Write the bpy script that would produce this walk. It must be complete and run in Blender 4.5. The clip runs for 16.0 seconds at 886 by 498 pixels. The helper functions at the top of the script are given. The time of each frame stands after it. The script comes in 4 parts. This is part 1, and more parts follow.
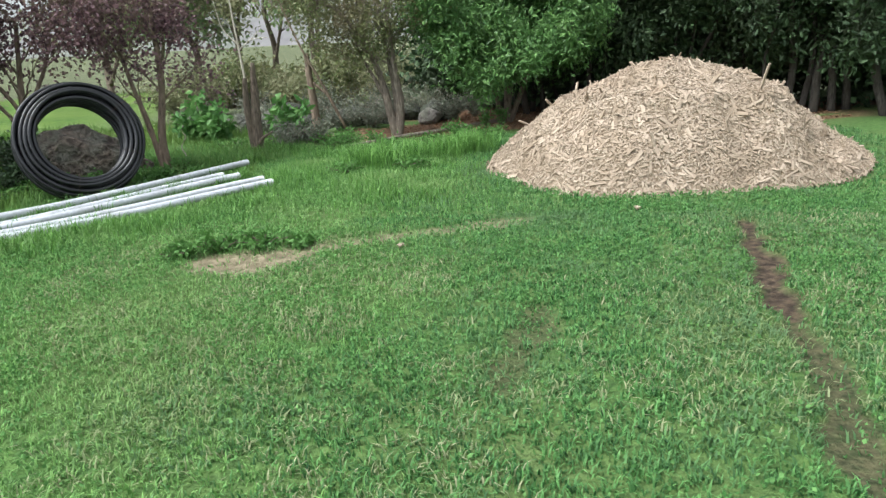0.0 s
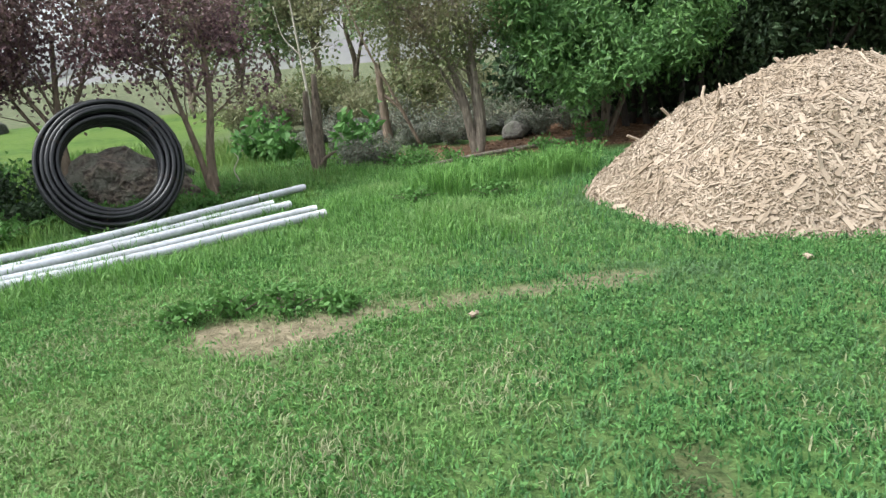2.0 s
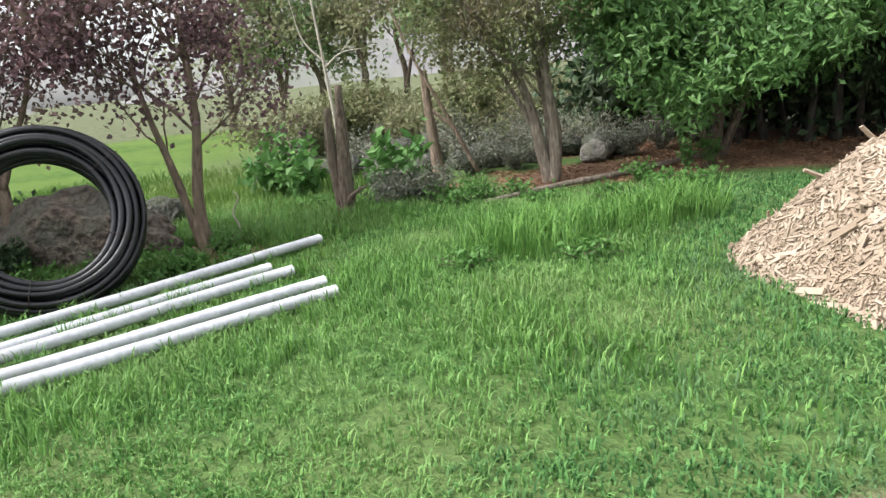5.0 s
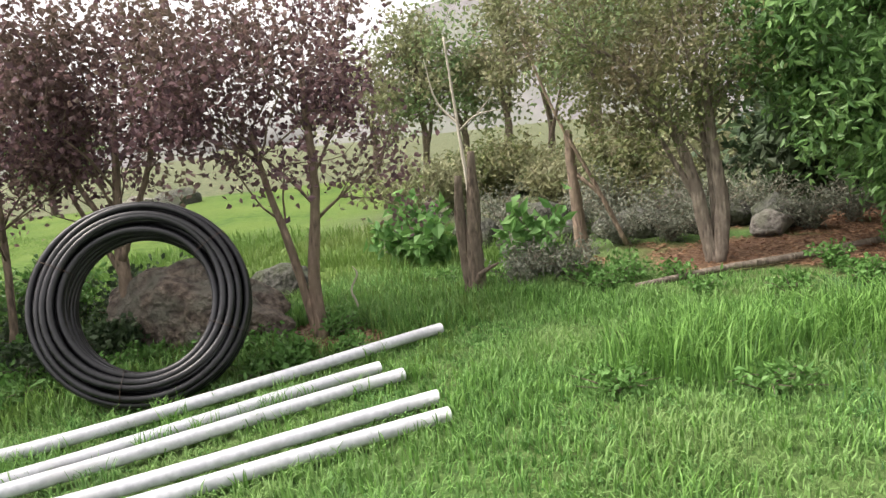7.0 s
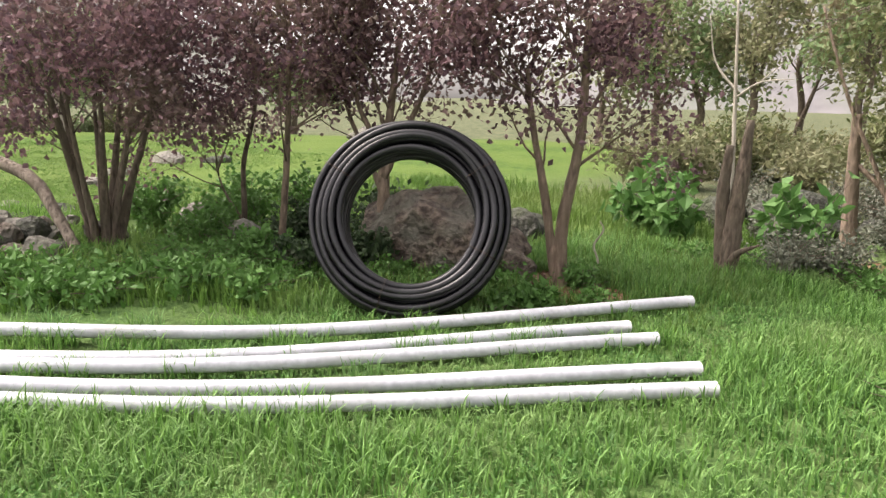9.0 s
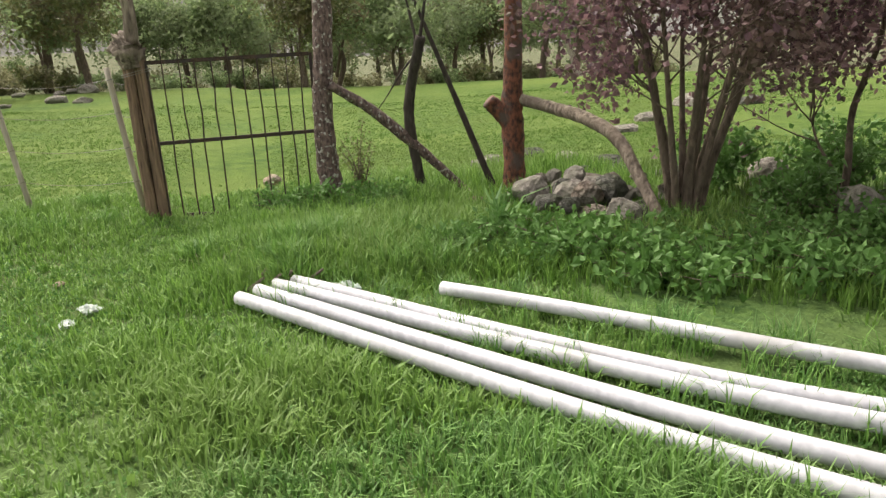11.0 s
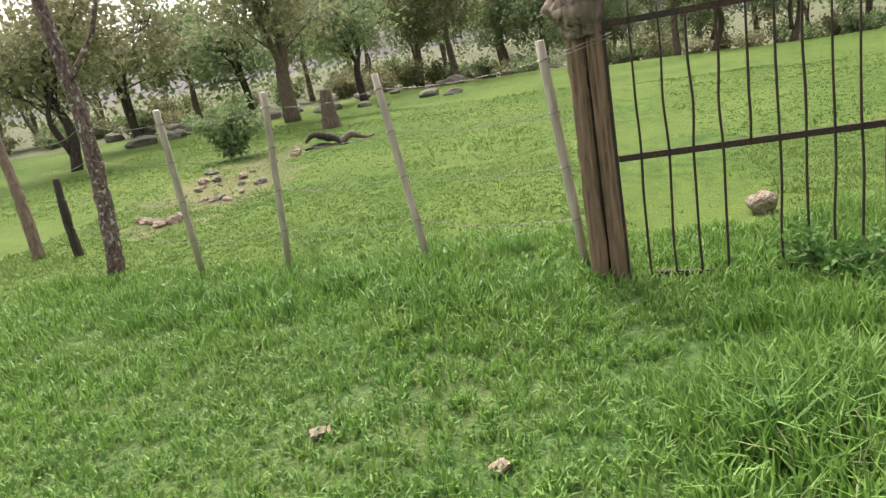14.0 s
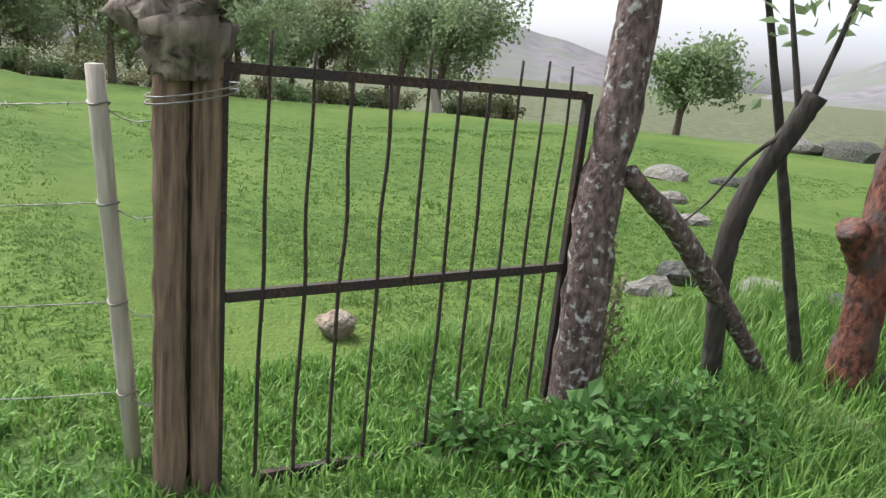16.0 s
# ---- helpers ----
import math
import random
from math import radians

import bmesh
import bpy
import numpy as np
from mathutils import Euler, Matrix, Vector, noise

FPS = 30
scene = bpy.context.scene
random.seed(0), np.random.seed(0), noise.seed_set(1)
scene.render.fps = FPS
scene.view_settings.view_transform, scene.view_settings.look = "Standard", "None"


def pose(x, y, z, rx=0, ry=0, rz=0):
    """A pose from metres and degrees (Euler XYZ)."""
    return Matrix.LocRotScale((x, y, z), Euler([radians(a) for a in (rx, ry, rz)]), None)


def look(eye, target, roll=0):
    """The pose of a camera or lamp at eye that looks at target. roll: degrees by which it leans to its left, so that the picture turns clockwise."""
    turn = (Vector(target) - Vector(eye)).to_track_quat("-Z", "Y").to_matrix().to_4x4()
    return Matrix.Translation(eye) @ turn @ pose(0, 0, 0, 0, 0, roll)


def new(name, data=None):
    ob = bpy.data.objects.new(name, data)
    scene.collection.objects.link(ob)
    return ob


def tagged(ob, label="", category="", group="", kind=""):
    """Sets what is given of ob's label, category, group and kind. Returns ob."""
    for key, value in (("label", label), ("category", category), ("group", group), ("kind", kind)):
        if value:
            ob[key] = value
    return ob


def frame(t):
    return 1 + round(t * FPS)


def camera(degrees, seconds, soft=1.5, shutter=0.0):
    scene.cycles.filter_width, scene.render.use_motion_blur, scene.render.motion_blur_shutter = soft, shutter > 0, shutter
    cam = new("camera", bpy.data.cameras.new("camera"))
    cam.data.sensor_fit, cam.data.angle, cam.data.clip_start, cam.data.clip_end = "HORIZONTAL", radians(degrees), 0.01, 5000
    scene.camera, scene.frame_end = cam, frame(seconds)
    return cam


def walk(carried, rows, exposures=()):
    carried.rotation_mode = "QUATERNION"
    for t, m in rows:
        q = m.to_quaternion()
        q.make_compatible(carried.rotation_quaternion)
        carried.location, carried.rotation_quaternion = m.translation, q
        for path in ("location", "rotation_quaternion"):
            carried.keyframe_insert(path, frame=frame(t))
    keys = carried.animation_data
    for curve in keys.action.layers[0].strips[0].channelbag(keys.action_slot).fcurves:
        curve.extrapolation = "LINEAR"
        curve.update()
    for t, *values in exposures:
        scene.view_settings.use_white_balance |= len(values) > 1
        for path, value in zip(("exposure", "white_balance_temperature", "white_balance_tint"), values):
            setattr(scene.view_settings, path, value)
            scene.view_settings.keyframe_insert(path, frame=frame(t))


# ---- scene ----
SKY, SUN = 0.15, 1.5
EXPOSURES = ((0.0, 1.15, 6100, 5), (3.0, 1.2, 6200, 6), (5.5, 1.35, 6500, 10), (7.0, 1.4, 6900, 13), (9.0, 1.45, 7000, 17), (10.0, 1.3, 7100, 16), (12.5, 1.05, 7500, 10), (13.5, 1.2, 7400, 12), (14.0, 1.35, 7000, 15), (14.5, 1.55, 6400, 17), (15.0, 1.4, 6400, 12), (16.0, 1.15, 6150, 14))
COIL_AT, COIL_FACE, COIL_LEAN = (-4.44, 8.80, 0.66), (0.57, -0.82), 19

cam = camera(64.5, 16.0, soft=1.4)


def P(x, y, z, bearing, pitch, roll=0):
    """Camera pose: bearing clockwise from +y, pitch downward, in degrees."""
    return pose(x, y, z, 90 - pitch, 0, -bearing) @ pose(0, 0, 0, 0, 0, roll)


PATH = [
    (0, P(0.000, -0.000, 1.592, -0.09, 16.22, -2.93)),
    (0.5, P(-0.014, 0.367, 1.578, -0.77, 16.15, -3.08)),
    (1, P(0.026, 0.804, 1.540, -5.48, 14.78, -3.66)),
    (1.5, P(0.034, 1.219, 1.506, -6.57, 14.56, -3.89)),
    (2, P(-0.023, 1.659, 1.460, -7.12, 14.73, -4.49)),
    (2.5, P(-0.045, 2.070, 1.436, -8.16, 14.83, -5.41)),
    (3, P(-0.053, 2.487, 1.421, -9.60, 14.25, -5.46)),
    (3.2, P(-0.082, 2.652, 1.408, -9.67, 14.30, -5.59)),
    (5.3, P(-0.433, 4.343, 1.407, -12.93, 13.02, -5.79)),
    (5.5, P(-0.463, 4.440, 1.421, -14.65, 12.38, -5.70)),
    (6, P(-0.487, 4.672, 1.426, -18.97, 11.36, -6.09)),
    (6.5, P(-0.491, 4.931, 1.489, -22.22, 10.18, -5.71)),
    (7, P(-0.548, 5.113, 1.603, -22.95, 8.85, -5.68)),
    (7.5, P(-0.586, 5.168, 1.614, -23.68, 9.38, -4.35)),
    (8, P(-0.624, 5.174, 1.578, -24.37, 10.42, -1.16)),
    (8.5, P(-0.802, 5.100, 1.510, -28.11, 11.64, 0.82)),
    (9, P(-1.048, 4.928, 1.475, -38.51, 11.34, 1.96)),
    (9.5, P(-1.381, 4.876, 1.530, -50.43, 14.43, 2.09)),
    (10, P(-1.662, 4.855, 1.536, -65.97, 17.17, -1.19)),
    (10.2, P(-1.783, 4.842, 1.533, -70.35, 17.06, -1.61)),
    (12.3, P(-3.967, 4.302, 1.440, -83.83, 15.20, -4.56)),
    (12.5, P(-4.140, 4.203, 1.472, -87.85, 15.24, -5.12)),
    (13, P(-4.623, 4.090, 1.440, -92.02, 14.70, -7.19)),
    (13.5, P(-5.090, 3.960, 1.511, -99.12, 14.84, -11.84)),
    (14, P(-5.567, 3.699, 1.451, -104.66, 15.10, -9.72)),
    (14.5, P(-6.066, 3.479, 1.438, -99.80, 16.28, -4.87)),
    (15, P(-6.562, 3.348, 1.456, -92.22, 15.36, -3.43)),
    (15.5, P(-6.993, 3.236, 1.450, -75.04, 15.19, -1.81)),
    (16, P(-7.419, 3.131, 1.523, -57.05, 14.00, 5.88)),
]
walk(cam, PATH, EXPOSURES)

# ---- world and light ----
world = bpy.data.worlds.new("overcast_sky")
scene.world = world
world.use_nodes = True
wn, wl = world.node_tree.nodes, world.node_tree.links
sky = wn.new("ShaderNodeTexSky")
sky.sky_type, sky.sun_disc = "NISHITA", False
sky.sun_elevation, sky.sun_rotation = radians(55), radians(-119)
sky.air_density, sky.dust_density = 1.0, 4.0
grey = wn.new("ShaderNodeHueSaturation")
grey.inputs["Saturation"].default_value = 0.16
wl.new(sky.outputs[0], grey.inputs["Color"])
wl.new(grey.outputs[0], wn["Background"].inputs[0])
wn["Background"].inputs[1].default_value = SKY
sun = new("sun", bpy.data.lights.new("sun", "SUN"))
sun.data.energy, sun.data.angle, sun.data.color = SUN, radians(25), (1.0, 0.96, 0.9)
sun.matrix_world = look((21 * math.sin(radians(-119)), 21 * math.cos(radians(-119)), 30), (0, 0, 0))


# ---- materials ----
def nodes_of(name):
    m = bpy.data.materials.new(name)
    m.use_nodes = True
    return m, m.node_tree.nodes, m.node_tree.links, m.node_tree.nodes["Principled BSDF"]


def mixer(n, l, a, b, fac):
    x = n.new("ShaderNodeMix")
    x.data_type = "RGBA"
    for socket, v in ((x.inputs[6], a), (x.inputs[7], b), (x.inputs[0], fac)):
        if hasattr(v, "links"):
            l.new(v, socket)
        else:
            socket.default_value = (*v, 1) if isinstance(v, tuple) else v
    return x.outputs[2]


def noisy(n, l, scale, detail=4.0, low=0.35, high=0.65, stretch=None):
    c = n.new("ShaderNodeTexCoord")
    t = n.new("ShaderNodeTexNoise")
    t.inputs["Scale"].default_value, t.inputs["Detail"].default_value = scale, detail
    if stretch:
        mp = n.new("ShaderNodeMapping")
        mp.inputs["Scale"].default_value = stretch
        l.new(c.outputs["Object"], mp.inputs[0])
        l.new(mp.outputs[0], t.inputs["Vector"])
    else:
        l.new(c.outputs["Object"], t.inputs["Vector"])
    r = n.new("ShaderNodeMapRange")
    r.inputs[1].default_value, r.inputs[2].default_value = low, high
    l.new(t.outputs[0], r.inputs[0])
    return r.outputs[0]


def surface(name, a, b, c, coarse, fine, rough=0.85, bump=0.3, metal=0.0, depth=0.01, stretch=None, spec=0.3, cut=(0.42, 0.62)):
    """Three colours mixed by a coarse and a fine noise, with relief from the fine one."""
    m, n, l, p = nodes_of(name)
    f = noisy(n, l, fine, 6, 0.35, 0.65, stretch)
    g = noisy(n, l, coarse, 3, *cut)
    col = mixer(n, l, mixer(n, l, a, b, f), c, g)
    l.new(col, p.inputs["Base Color"])
    p.inputs["Roughness"].default_value, p.inputs["Metallic"].default_value = rough, metal
    p.inputs["Specular IOR Level"].default_value = spec
    bp = n.new("ShaderNodeBump")
    bp.inputs["Strength"].default_value, bp.inputs["Distance"].default_value = bump, depth
    l.new(f, bp.inputs["Height"])
    l.new(bp.outputs[0], p.inputs["Normal"])
    return m


def leafy(name, a, b, c, patch=0.5, translucent=0.3, rough=0.55, spec=0.3):
    """Leaves and blades: each island takes its own tint, and patches vary over metres."""
    m, n, l, p = nodes_of(name)
    geo = n.new("ShaderNodeNewGeometry")
    col = mixer(n, l, mixer(n, l, a, b, geo.outputs["Random Per Island"]), c, noisy(n, l, patch, 4, 0.45, 0.7))
    l.new(col, p.inputs["Base Color"])
    p.inputs["Roughness"].default_value, p.inputs["Specular IOR Level"].default_value = rough, spec
    tr = n.new("ShaderNodeBsdfTranslucent")
    l.new(col, tr.inputs["Color"])
    mx = n.new("ShaderNodeMixShader")
    mx.inputs[0].default_value = translucent
    l.new(p.outputs[0], mx.inputs[1])
    l.new(tr.outputs[0], mx.inputs[2])
    l.new(mx.outputs[0], n["Material Output"].inputs[0])
    return m


PALEGRASS = leafy("grass_blade_pale", (0.045, 0.125, 0.025), (0.24, 0.44, 0.13), (0.22, 0.34, 0.12), 0.8, 0.35)
DEEPGRASS = leafy("grass_blade_deep", (0.018, 0.075, 0.02), (0.15, 0.33, 0.10), (0.12, 0.20, 0.09), 0.9, 0.3)
GRASS = leafy("grass_blade", (0.045, 0.13, 0.03), (0.17, 0.36, 0.10), (0.17, 0.29, 0.11), 0.7, 0.35)
DRYGRASS = leafy("grass_blade_dry", (0.17, 0.22, 0.10), (0.38, 0.38, 0.23), (0.17, 0.25, 0.09), 0.9, 0.3)
FENCEGRASS = leafy("grass_blade_by_fence", (0.065, 0.155, 0.025), (0.22, 0.40, 0.085), (0.19, 0.31, 0.085), 0.8, 0.35)
LUSH = leafy("grass_blade_lush", (0.055, 0.15, 0.028), (0.20, 0.38, 0.09), (0.13, 0.26, 0.06), 0.8, 0.35)
MEADOW = leafy("meadow_grass", (0.08, 0.165, 0.03), (0.125, 0.235, 0.05), (0.155, 0.22, 0.058), 0.25, 0.35)
PURPLE = leafy("purple_leaf", (0.08, 0.045, 0.06), (0.26, 0.155, 0.17), (0.17, 0.145, 0.09), 0.8, 0.4)
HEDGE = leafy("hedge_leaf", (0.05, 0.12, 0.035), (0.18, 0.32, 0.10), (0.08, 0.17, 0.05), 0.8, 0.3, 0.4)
# Hedge leaf darkened, with the thicket's shade put into its colour.
HEDGEDARK = leafy("hedge_leaf_shade_painted", (0.024, 0.048, 0.022), (0.065, 0.11, 0.045), (0.045, 0.055, 0.032), 0.8, 0.15, 0.6)
OLIVE = leafy("olive_leaf", (0.08, 0.11, 0.04), (0.19, 0.21, 0.085), (0.16, 0.12, 0.075), 0.9, 0.3)
WEED = leafy("weed_leaf", (0.06, 0.15, 0.03), (0.13, 0.27, 0.07), (0.09, 0.2, 0.05), 1.2, 0.25)
BROAD = leafy("broad_leaf", (0.07, 0.18, 0.045), (0.16, 0.31, 0.09), (0.12, 0.25, 0.07), 1.0, 0.3)
GREYLEAF = leafy("grey_shrub_leaf", (0.10, 0.115, 0.085), (0.22, 0.23, 0.18), (0.09, 0.1, 0.06), 1.5, 0.1)
# Leaf green lightened and greyed to paint in the distance haze.
FARLEAF = leafy("haze_paled_tree_leaf", (0.13, 0.20, 0.09), (0.27, 0.36, 0.165), (0.24, 0.28, 0.17), 0.3, 0.45)
CLOVER = leafy("clover_leaf", (0.05, 0.14, 0.035), (0.16, 0.32, 0.10), (0.11, 0.22, 0.065), 0.8, 0.25, 0.7, 0.2)
DRYBUSH = leafy("dry_brush_leaf", (0.16, 0.175, 0.09), (0.30, 0.29, 0.17), (0.16, 0.21, 0.09), 0.4, 0.4)
LITTER = leafy("fallen_leaf", (0.16, 0.075, 0.04), (0.32, 0.19, 0.11), (0.12, 0.06, 0.035), 2.0, 0.05)
CHIP = leafy("wood_chip", (0.24, 0.185, 0.135), (0.43, 0.35, 0.275), (0.29, 0.225, 0.165), 2.5, 0.0, 0.9, 0.1)
BROWNROCK = surface("rough_brown_rock", (0.06, 0.047, 0.04), (0.23, 0.185, 0.15), (0.15, 0.145, 0.12), 3.5, 14, 0.93, 1.0, depth=0.05)
MULCH = surface("mulch_bed", (0.22, 0.165, 0.115), (0.38, 0.30, 0.225), (0.27, 0.205, 0.145), 3, 45, 0.9, 0.8, depth=0.03)
BARK = surface("grey_brown_bark", (0.06, 0.046, 0.036), (0.20, 0.155, 0.12), (0.13, 0.105, 0.08), 6, 34, 0.9, 0.9, stretch=(1, 1, 0.3))
PALEBARK = surface("pale_bark", (0.10, 0.075, 0.058), (0.30, 0.225, 0.17), (0.17, 0.13, 0.095), 7, 28, 0.85, 0.9, stretch=(1, 1, 0.25))
DARKBARK = surface("dark_bark", (0.022, 0.019, 0.017), (0.08, 0.07, 0.06), (0.05, 0.042, 0.035), 5, 30, 0.9, 0.6, stretch=(1, 1, 0.25))
LICHEN = surface("lichen_bark", (0.06, 0.042, 0.04), (0.20, 0.145, 0.13), (0.42, 0.42, 0.38), 24, 40, 0.9, 0.9, stretch=(1, 1, 0.5), cut=(0.58, 0.66))
REDBARK = surface("red_peeling_bark", (0.045, 0.024, 0.02), (0.22, 0.085, 0.052), (0.10, 0.075, 0.065), 6, 30, 0.7, 0.7, stretch=(1, 1, 0.6), cut=(0.5, 0.62))
DEADWOOD = surface("weathered_dead_wood", (0.085, 0.068, 0.055), (0.31, 0.26, 0.21), (0.16, 0.13, 0.105), 7, 28, 0.9, 1.0, stretch=(1, 1, 0.2))
TIMBER = surface("split_timber", (0.085, 0.058, 0.042), (0.33, 0.225, 0.155), (0.20, 0.14, 0.10), 6, 40, 0.88, 1.0, stretch=(1, 1, 0.07))
STAKE = surface("grey_stake_wood", (0.30, 0.265, 0.22), (0.50, 0.46, 0.39), (0.4, 0.36, 0.3), 4, 40, 0.85, 0.4, stretch=(1, 1, 0.1))
ROCK = surface("lichen_rock", (0.10, 0.09, 0.08), (0.29, 0.27, 0.24), (0.19, 0.19, 0.15), 5, 18, 0.92, 0.8, depth=0.02)
# Lichen rock darkened: a boulder's shade is put into the colour.
DARKROCK = surface("shade_toned_lichen_rock", (0.035, 0.036, 0.03), (0.12, 0.12, 0.105), (0.07, 0.08, 0.05), 5, 18, 0.92, 0.9, depth=0.03)
REDROCK = surface("brown_rock", (0.20, 0.145, 0.105), (0.38, 0.30, 0.23), (0.27, 0.25, 0.20), 4, 16, 0.92, 0.9, depth=0.03)
PIPE = surface("white_pvc", (0.42, 0.43, 0.47), (0.55, 0.56, 0.60), (0.34, 0.34, 0.34), 2, 25, 0.4, 0.05, spec=0.45, cut=(0.5, 0.8))
HDPE = surface("black_polyethylene", (0.004, 0.004, 0.005), (0.010, 0.010, 0.013), (0.018, 0.018, 0.022), 3, 40, 0.36, 0.06, spec=0.5)
IRON = surface("rusty_dark_iron", (0.035, 0.026, 0.021), (0.095, 0.062, 0.046), (0.05, 0.042, 0.04), 9, 60, 0.75, 0.3, metal=0.25)
WIRE = surface("galvanised_wire", (0.16, 0.16, 0.155), (0.32, 0.32, 0.31), (0.22, 0.19, 0.16), 8, 50, 0.5, 0.1, metal=0.6)
PAPER = surface("crumpled_white_plastic", (0.26, 0.33, 0.28), (0.45, 0.50, 0.46), (0.30, 0.38, 0.33), 10, 40, 0.5, 0.4)
# Pale purple-grey stands in for haze in front of the hills.
MOUNTAIN = surface("hillside_haze_painted", (0.155, 0.15, 0.155), (0.21, 0.20, 0.205), (0.165, 0.175, 0.15), 0.012, 0.06, 1.0, 0.0, spec=0.0)


def ground_material():
    """Turf soil, bare earth and leaf litter, told apart by the sheet's own masks."""
    m, n, l, p = nodes_of("turf_and_soil")
    def mask(name):
        a = n.new("ShaderNodeAttribute")
        a.attribute_name = name
        return a.outputs["Fac"]
    turf = mixer(n, l, mixer(n, l, (0.045, 0.10, 0.028), (0.10, 0.18, 0.05), noisy(n, l, 14, 6)), (0.10, 0.145, 0.05), noisy(n, l, 0.6, 4))
    field = mixer(n, l, mixer(n, l, (0.035, 0.085, 0.014), (0.095, 0.16, 0.03), noisy(n, l, 5, 6)), (0.11, 0.165, 0.036), noisy(n, l, 0.3, 5))
    soil = mixer(n, l, (0.155, 0.115, 0.082), (0.29, 0.225, 0.165), noisy(n, l, 9, 6))
    mud = mixer(n, l, (0.03, 0.022, 0.017), (0.105, 0.075, 0.052), noisy(n, l, 16, 6))
    duff = mixer(n, l, (0.10, 0.055, 0.035), (0.24, 0.15, 0.095), noisy(n, l, 22, 6))
    col = mixer(n, l, turf, field, mask("field"))
    brush = mixer(n, l, (0.065, 0.085, 0.042), (0.145, 0.15, 0.085), noisy(n, l, 0.8, 6))
    col = mixer(n, l, col, brush, mask("brush"))
    col = mixer(n, l, col, soil, mask("soil"))
    col = mixer(n, l, col, mud, mask("mud"))
    col = mixer(n, l, col, duff, mask("duff"))
    l.new(col, p.inputs["Base Color"])
    p.inputs["Roughness"].default_value, p.inputs["Specular IOR Level"].default_value = 0.95, 0.15
    bp = n.new("ShaderNodeBump")
    bp.inputs["Strength"].default_value, bp.inputs["Distance"].default_value = 0.6, 0.03
    l.new(noisy(n, l, 30, 6), bp.inputs["Height"])
    l.new(bp.outputs[0], p.inputs["Normal"])
    return m


SOIL = ground_material()


# ---- mesh helpers ----
def mesh_np(name, V, F, material, smooth=False):
    """A mesh from arrays of corners and of faces that all have the same number of corners."""
    V, F = np.asarray(V, np.float32), np.asarray(F, np.int32)
    me = bpy.data.meshes.new(name)
    n, k = F.shape
    me.vertices.add(len(V))
    me.vertices.foreach_set("co", V.ravel())
    me.loops.add(n * k)
    me.loops.foreach_set("vertex_index", F.ravel())
    me.polygons.add(n)
    me.polygons.foreach_set("loop_start", np.arange(n, dtype=np.int32) * k)
    me.polygons.foreach_set("use_smooth", np.full(n, smooth))
    me.materials.append(material)
    me.update(calc_edges=True)
    me.validate()
    return me


def part(name, me, parent=None, label=""):
    ob = new(name, me)
    if parent is not None:
        ob.parent = parent
    if label:
        ob["label"] = label
    return ob


def thing(name, x, y, z, label, category, group="", kind=""):
    ob = new(name)
    ob.location = (x, y, z)
    ob.empty_display_size = 0.1
    return tagged(ob, label, category, group, kind)


def joined(pieces):
    """Several (V, F) with the same face size as one."""
    Vs, Fs, k = [], [], 0
    for V, F in pieces:
        Vs.append(V)
        Fs.append(np.asarray(F) + k)
        k += len(V)
    return np.concatenate(Vs), np.concatenate(Fs)


def tube(points, radii, sides=8, rough=0.0, rng=None, cap=True):
    """A tapered, slightly knobbly tube through points."""
    p = np.asarray(points, float)
    r = np.interp(np.linspace(0, 1, len(p)), np.linspace(0, 1, len(radii)), radii)
    d = np.gradient(p, axis=0)
    d /= np.linalg.norm(d, axis=1)[:, None] + 1e-9
    ref = np.array([0.0, 0, 1]) if abs(d[:, 2]).mean() < 0.8 else np.array([1.0, 0, 0])
    u = np.cross(d, ref)
    u /= np.linalg.norm(u, axis=1)[:, None] + 1e-9
    v = np.cross(d, u)
    if cap:
        p = np.concatenate([p[:1], p, p[-1:]])
        r = np.concatenate([[r[0] * 0.02], r, [r[-1] * 0.02]])
        u, v = np.concatenate([u[:1], u, u[-1:]]), np.concatenate([v[:1], v, v[-1:]])
    a = np.arange(sides) * 2 * np.pi / sides
    w = np.ones((len(p), sides))
    if rough and rng is not None:
        w += rng.normal(0, rough, w.shape)
    V = p[:, None] + (r[:, None] * w)[..., None] * (np.cos(a)[None, :, None] * u[:, None] + np.sin(a)[None, :, None] * v[:, None])
    i = np.arange((len(p) - 1) * sides)
    k = i // sides * sides
    j = (i + 1) % sides + k
    return V.reshape(-1, 3), np.stack([i, j, j + sides, i + sides], 1)


def curve(points, n=10):
    """Catmull-Rom through points."""
    p = np.asarray(points, float)
    q = np.concatenate([[2 * p[0] - p[1]], p, [2 * p[-1] - p[-2]]])
    t = np.linspace(0, 1, n, endpoint=False)[:, None]
    out = [0.5 * (2 * b + (c - a) * t + (2 * a - 5 * b + 4 * c - d) * t * t + (3 * b - a - 3 * c + d) * t ** 3) for a, b, c, d in zip(q, q[1:], q[2:], q[3:])]
    return np.concatenate(out + [p[-1:]])


def unit(rng, n):
    d = rng.normal(size=(n, 3))
    return d / np.linalg.norm(d, axis=1)[:, None]


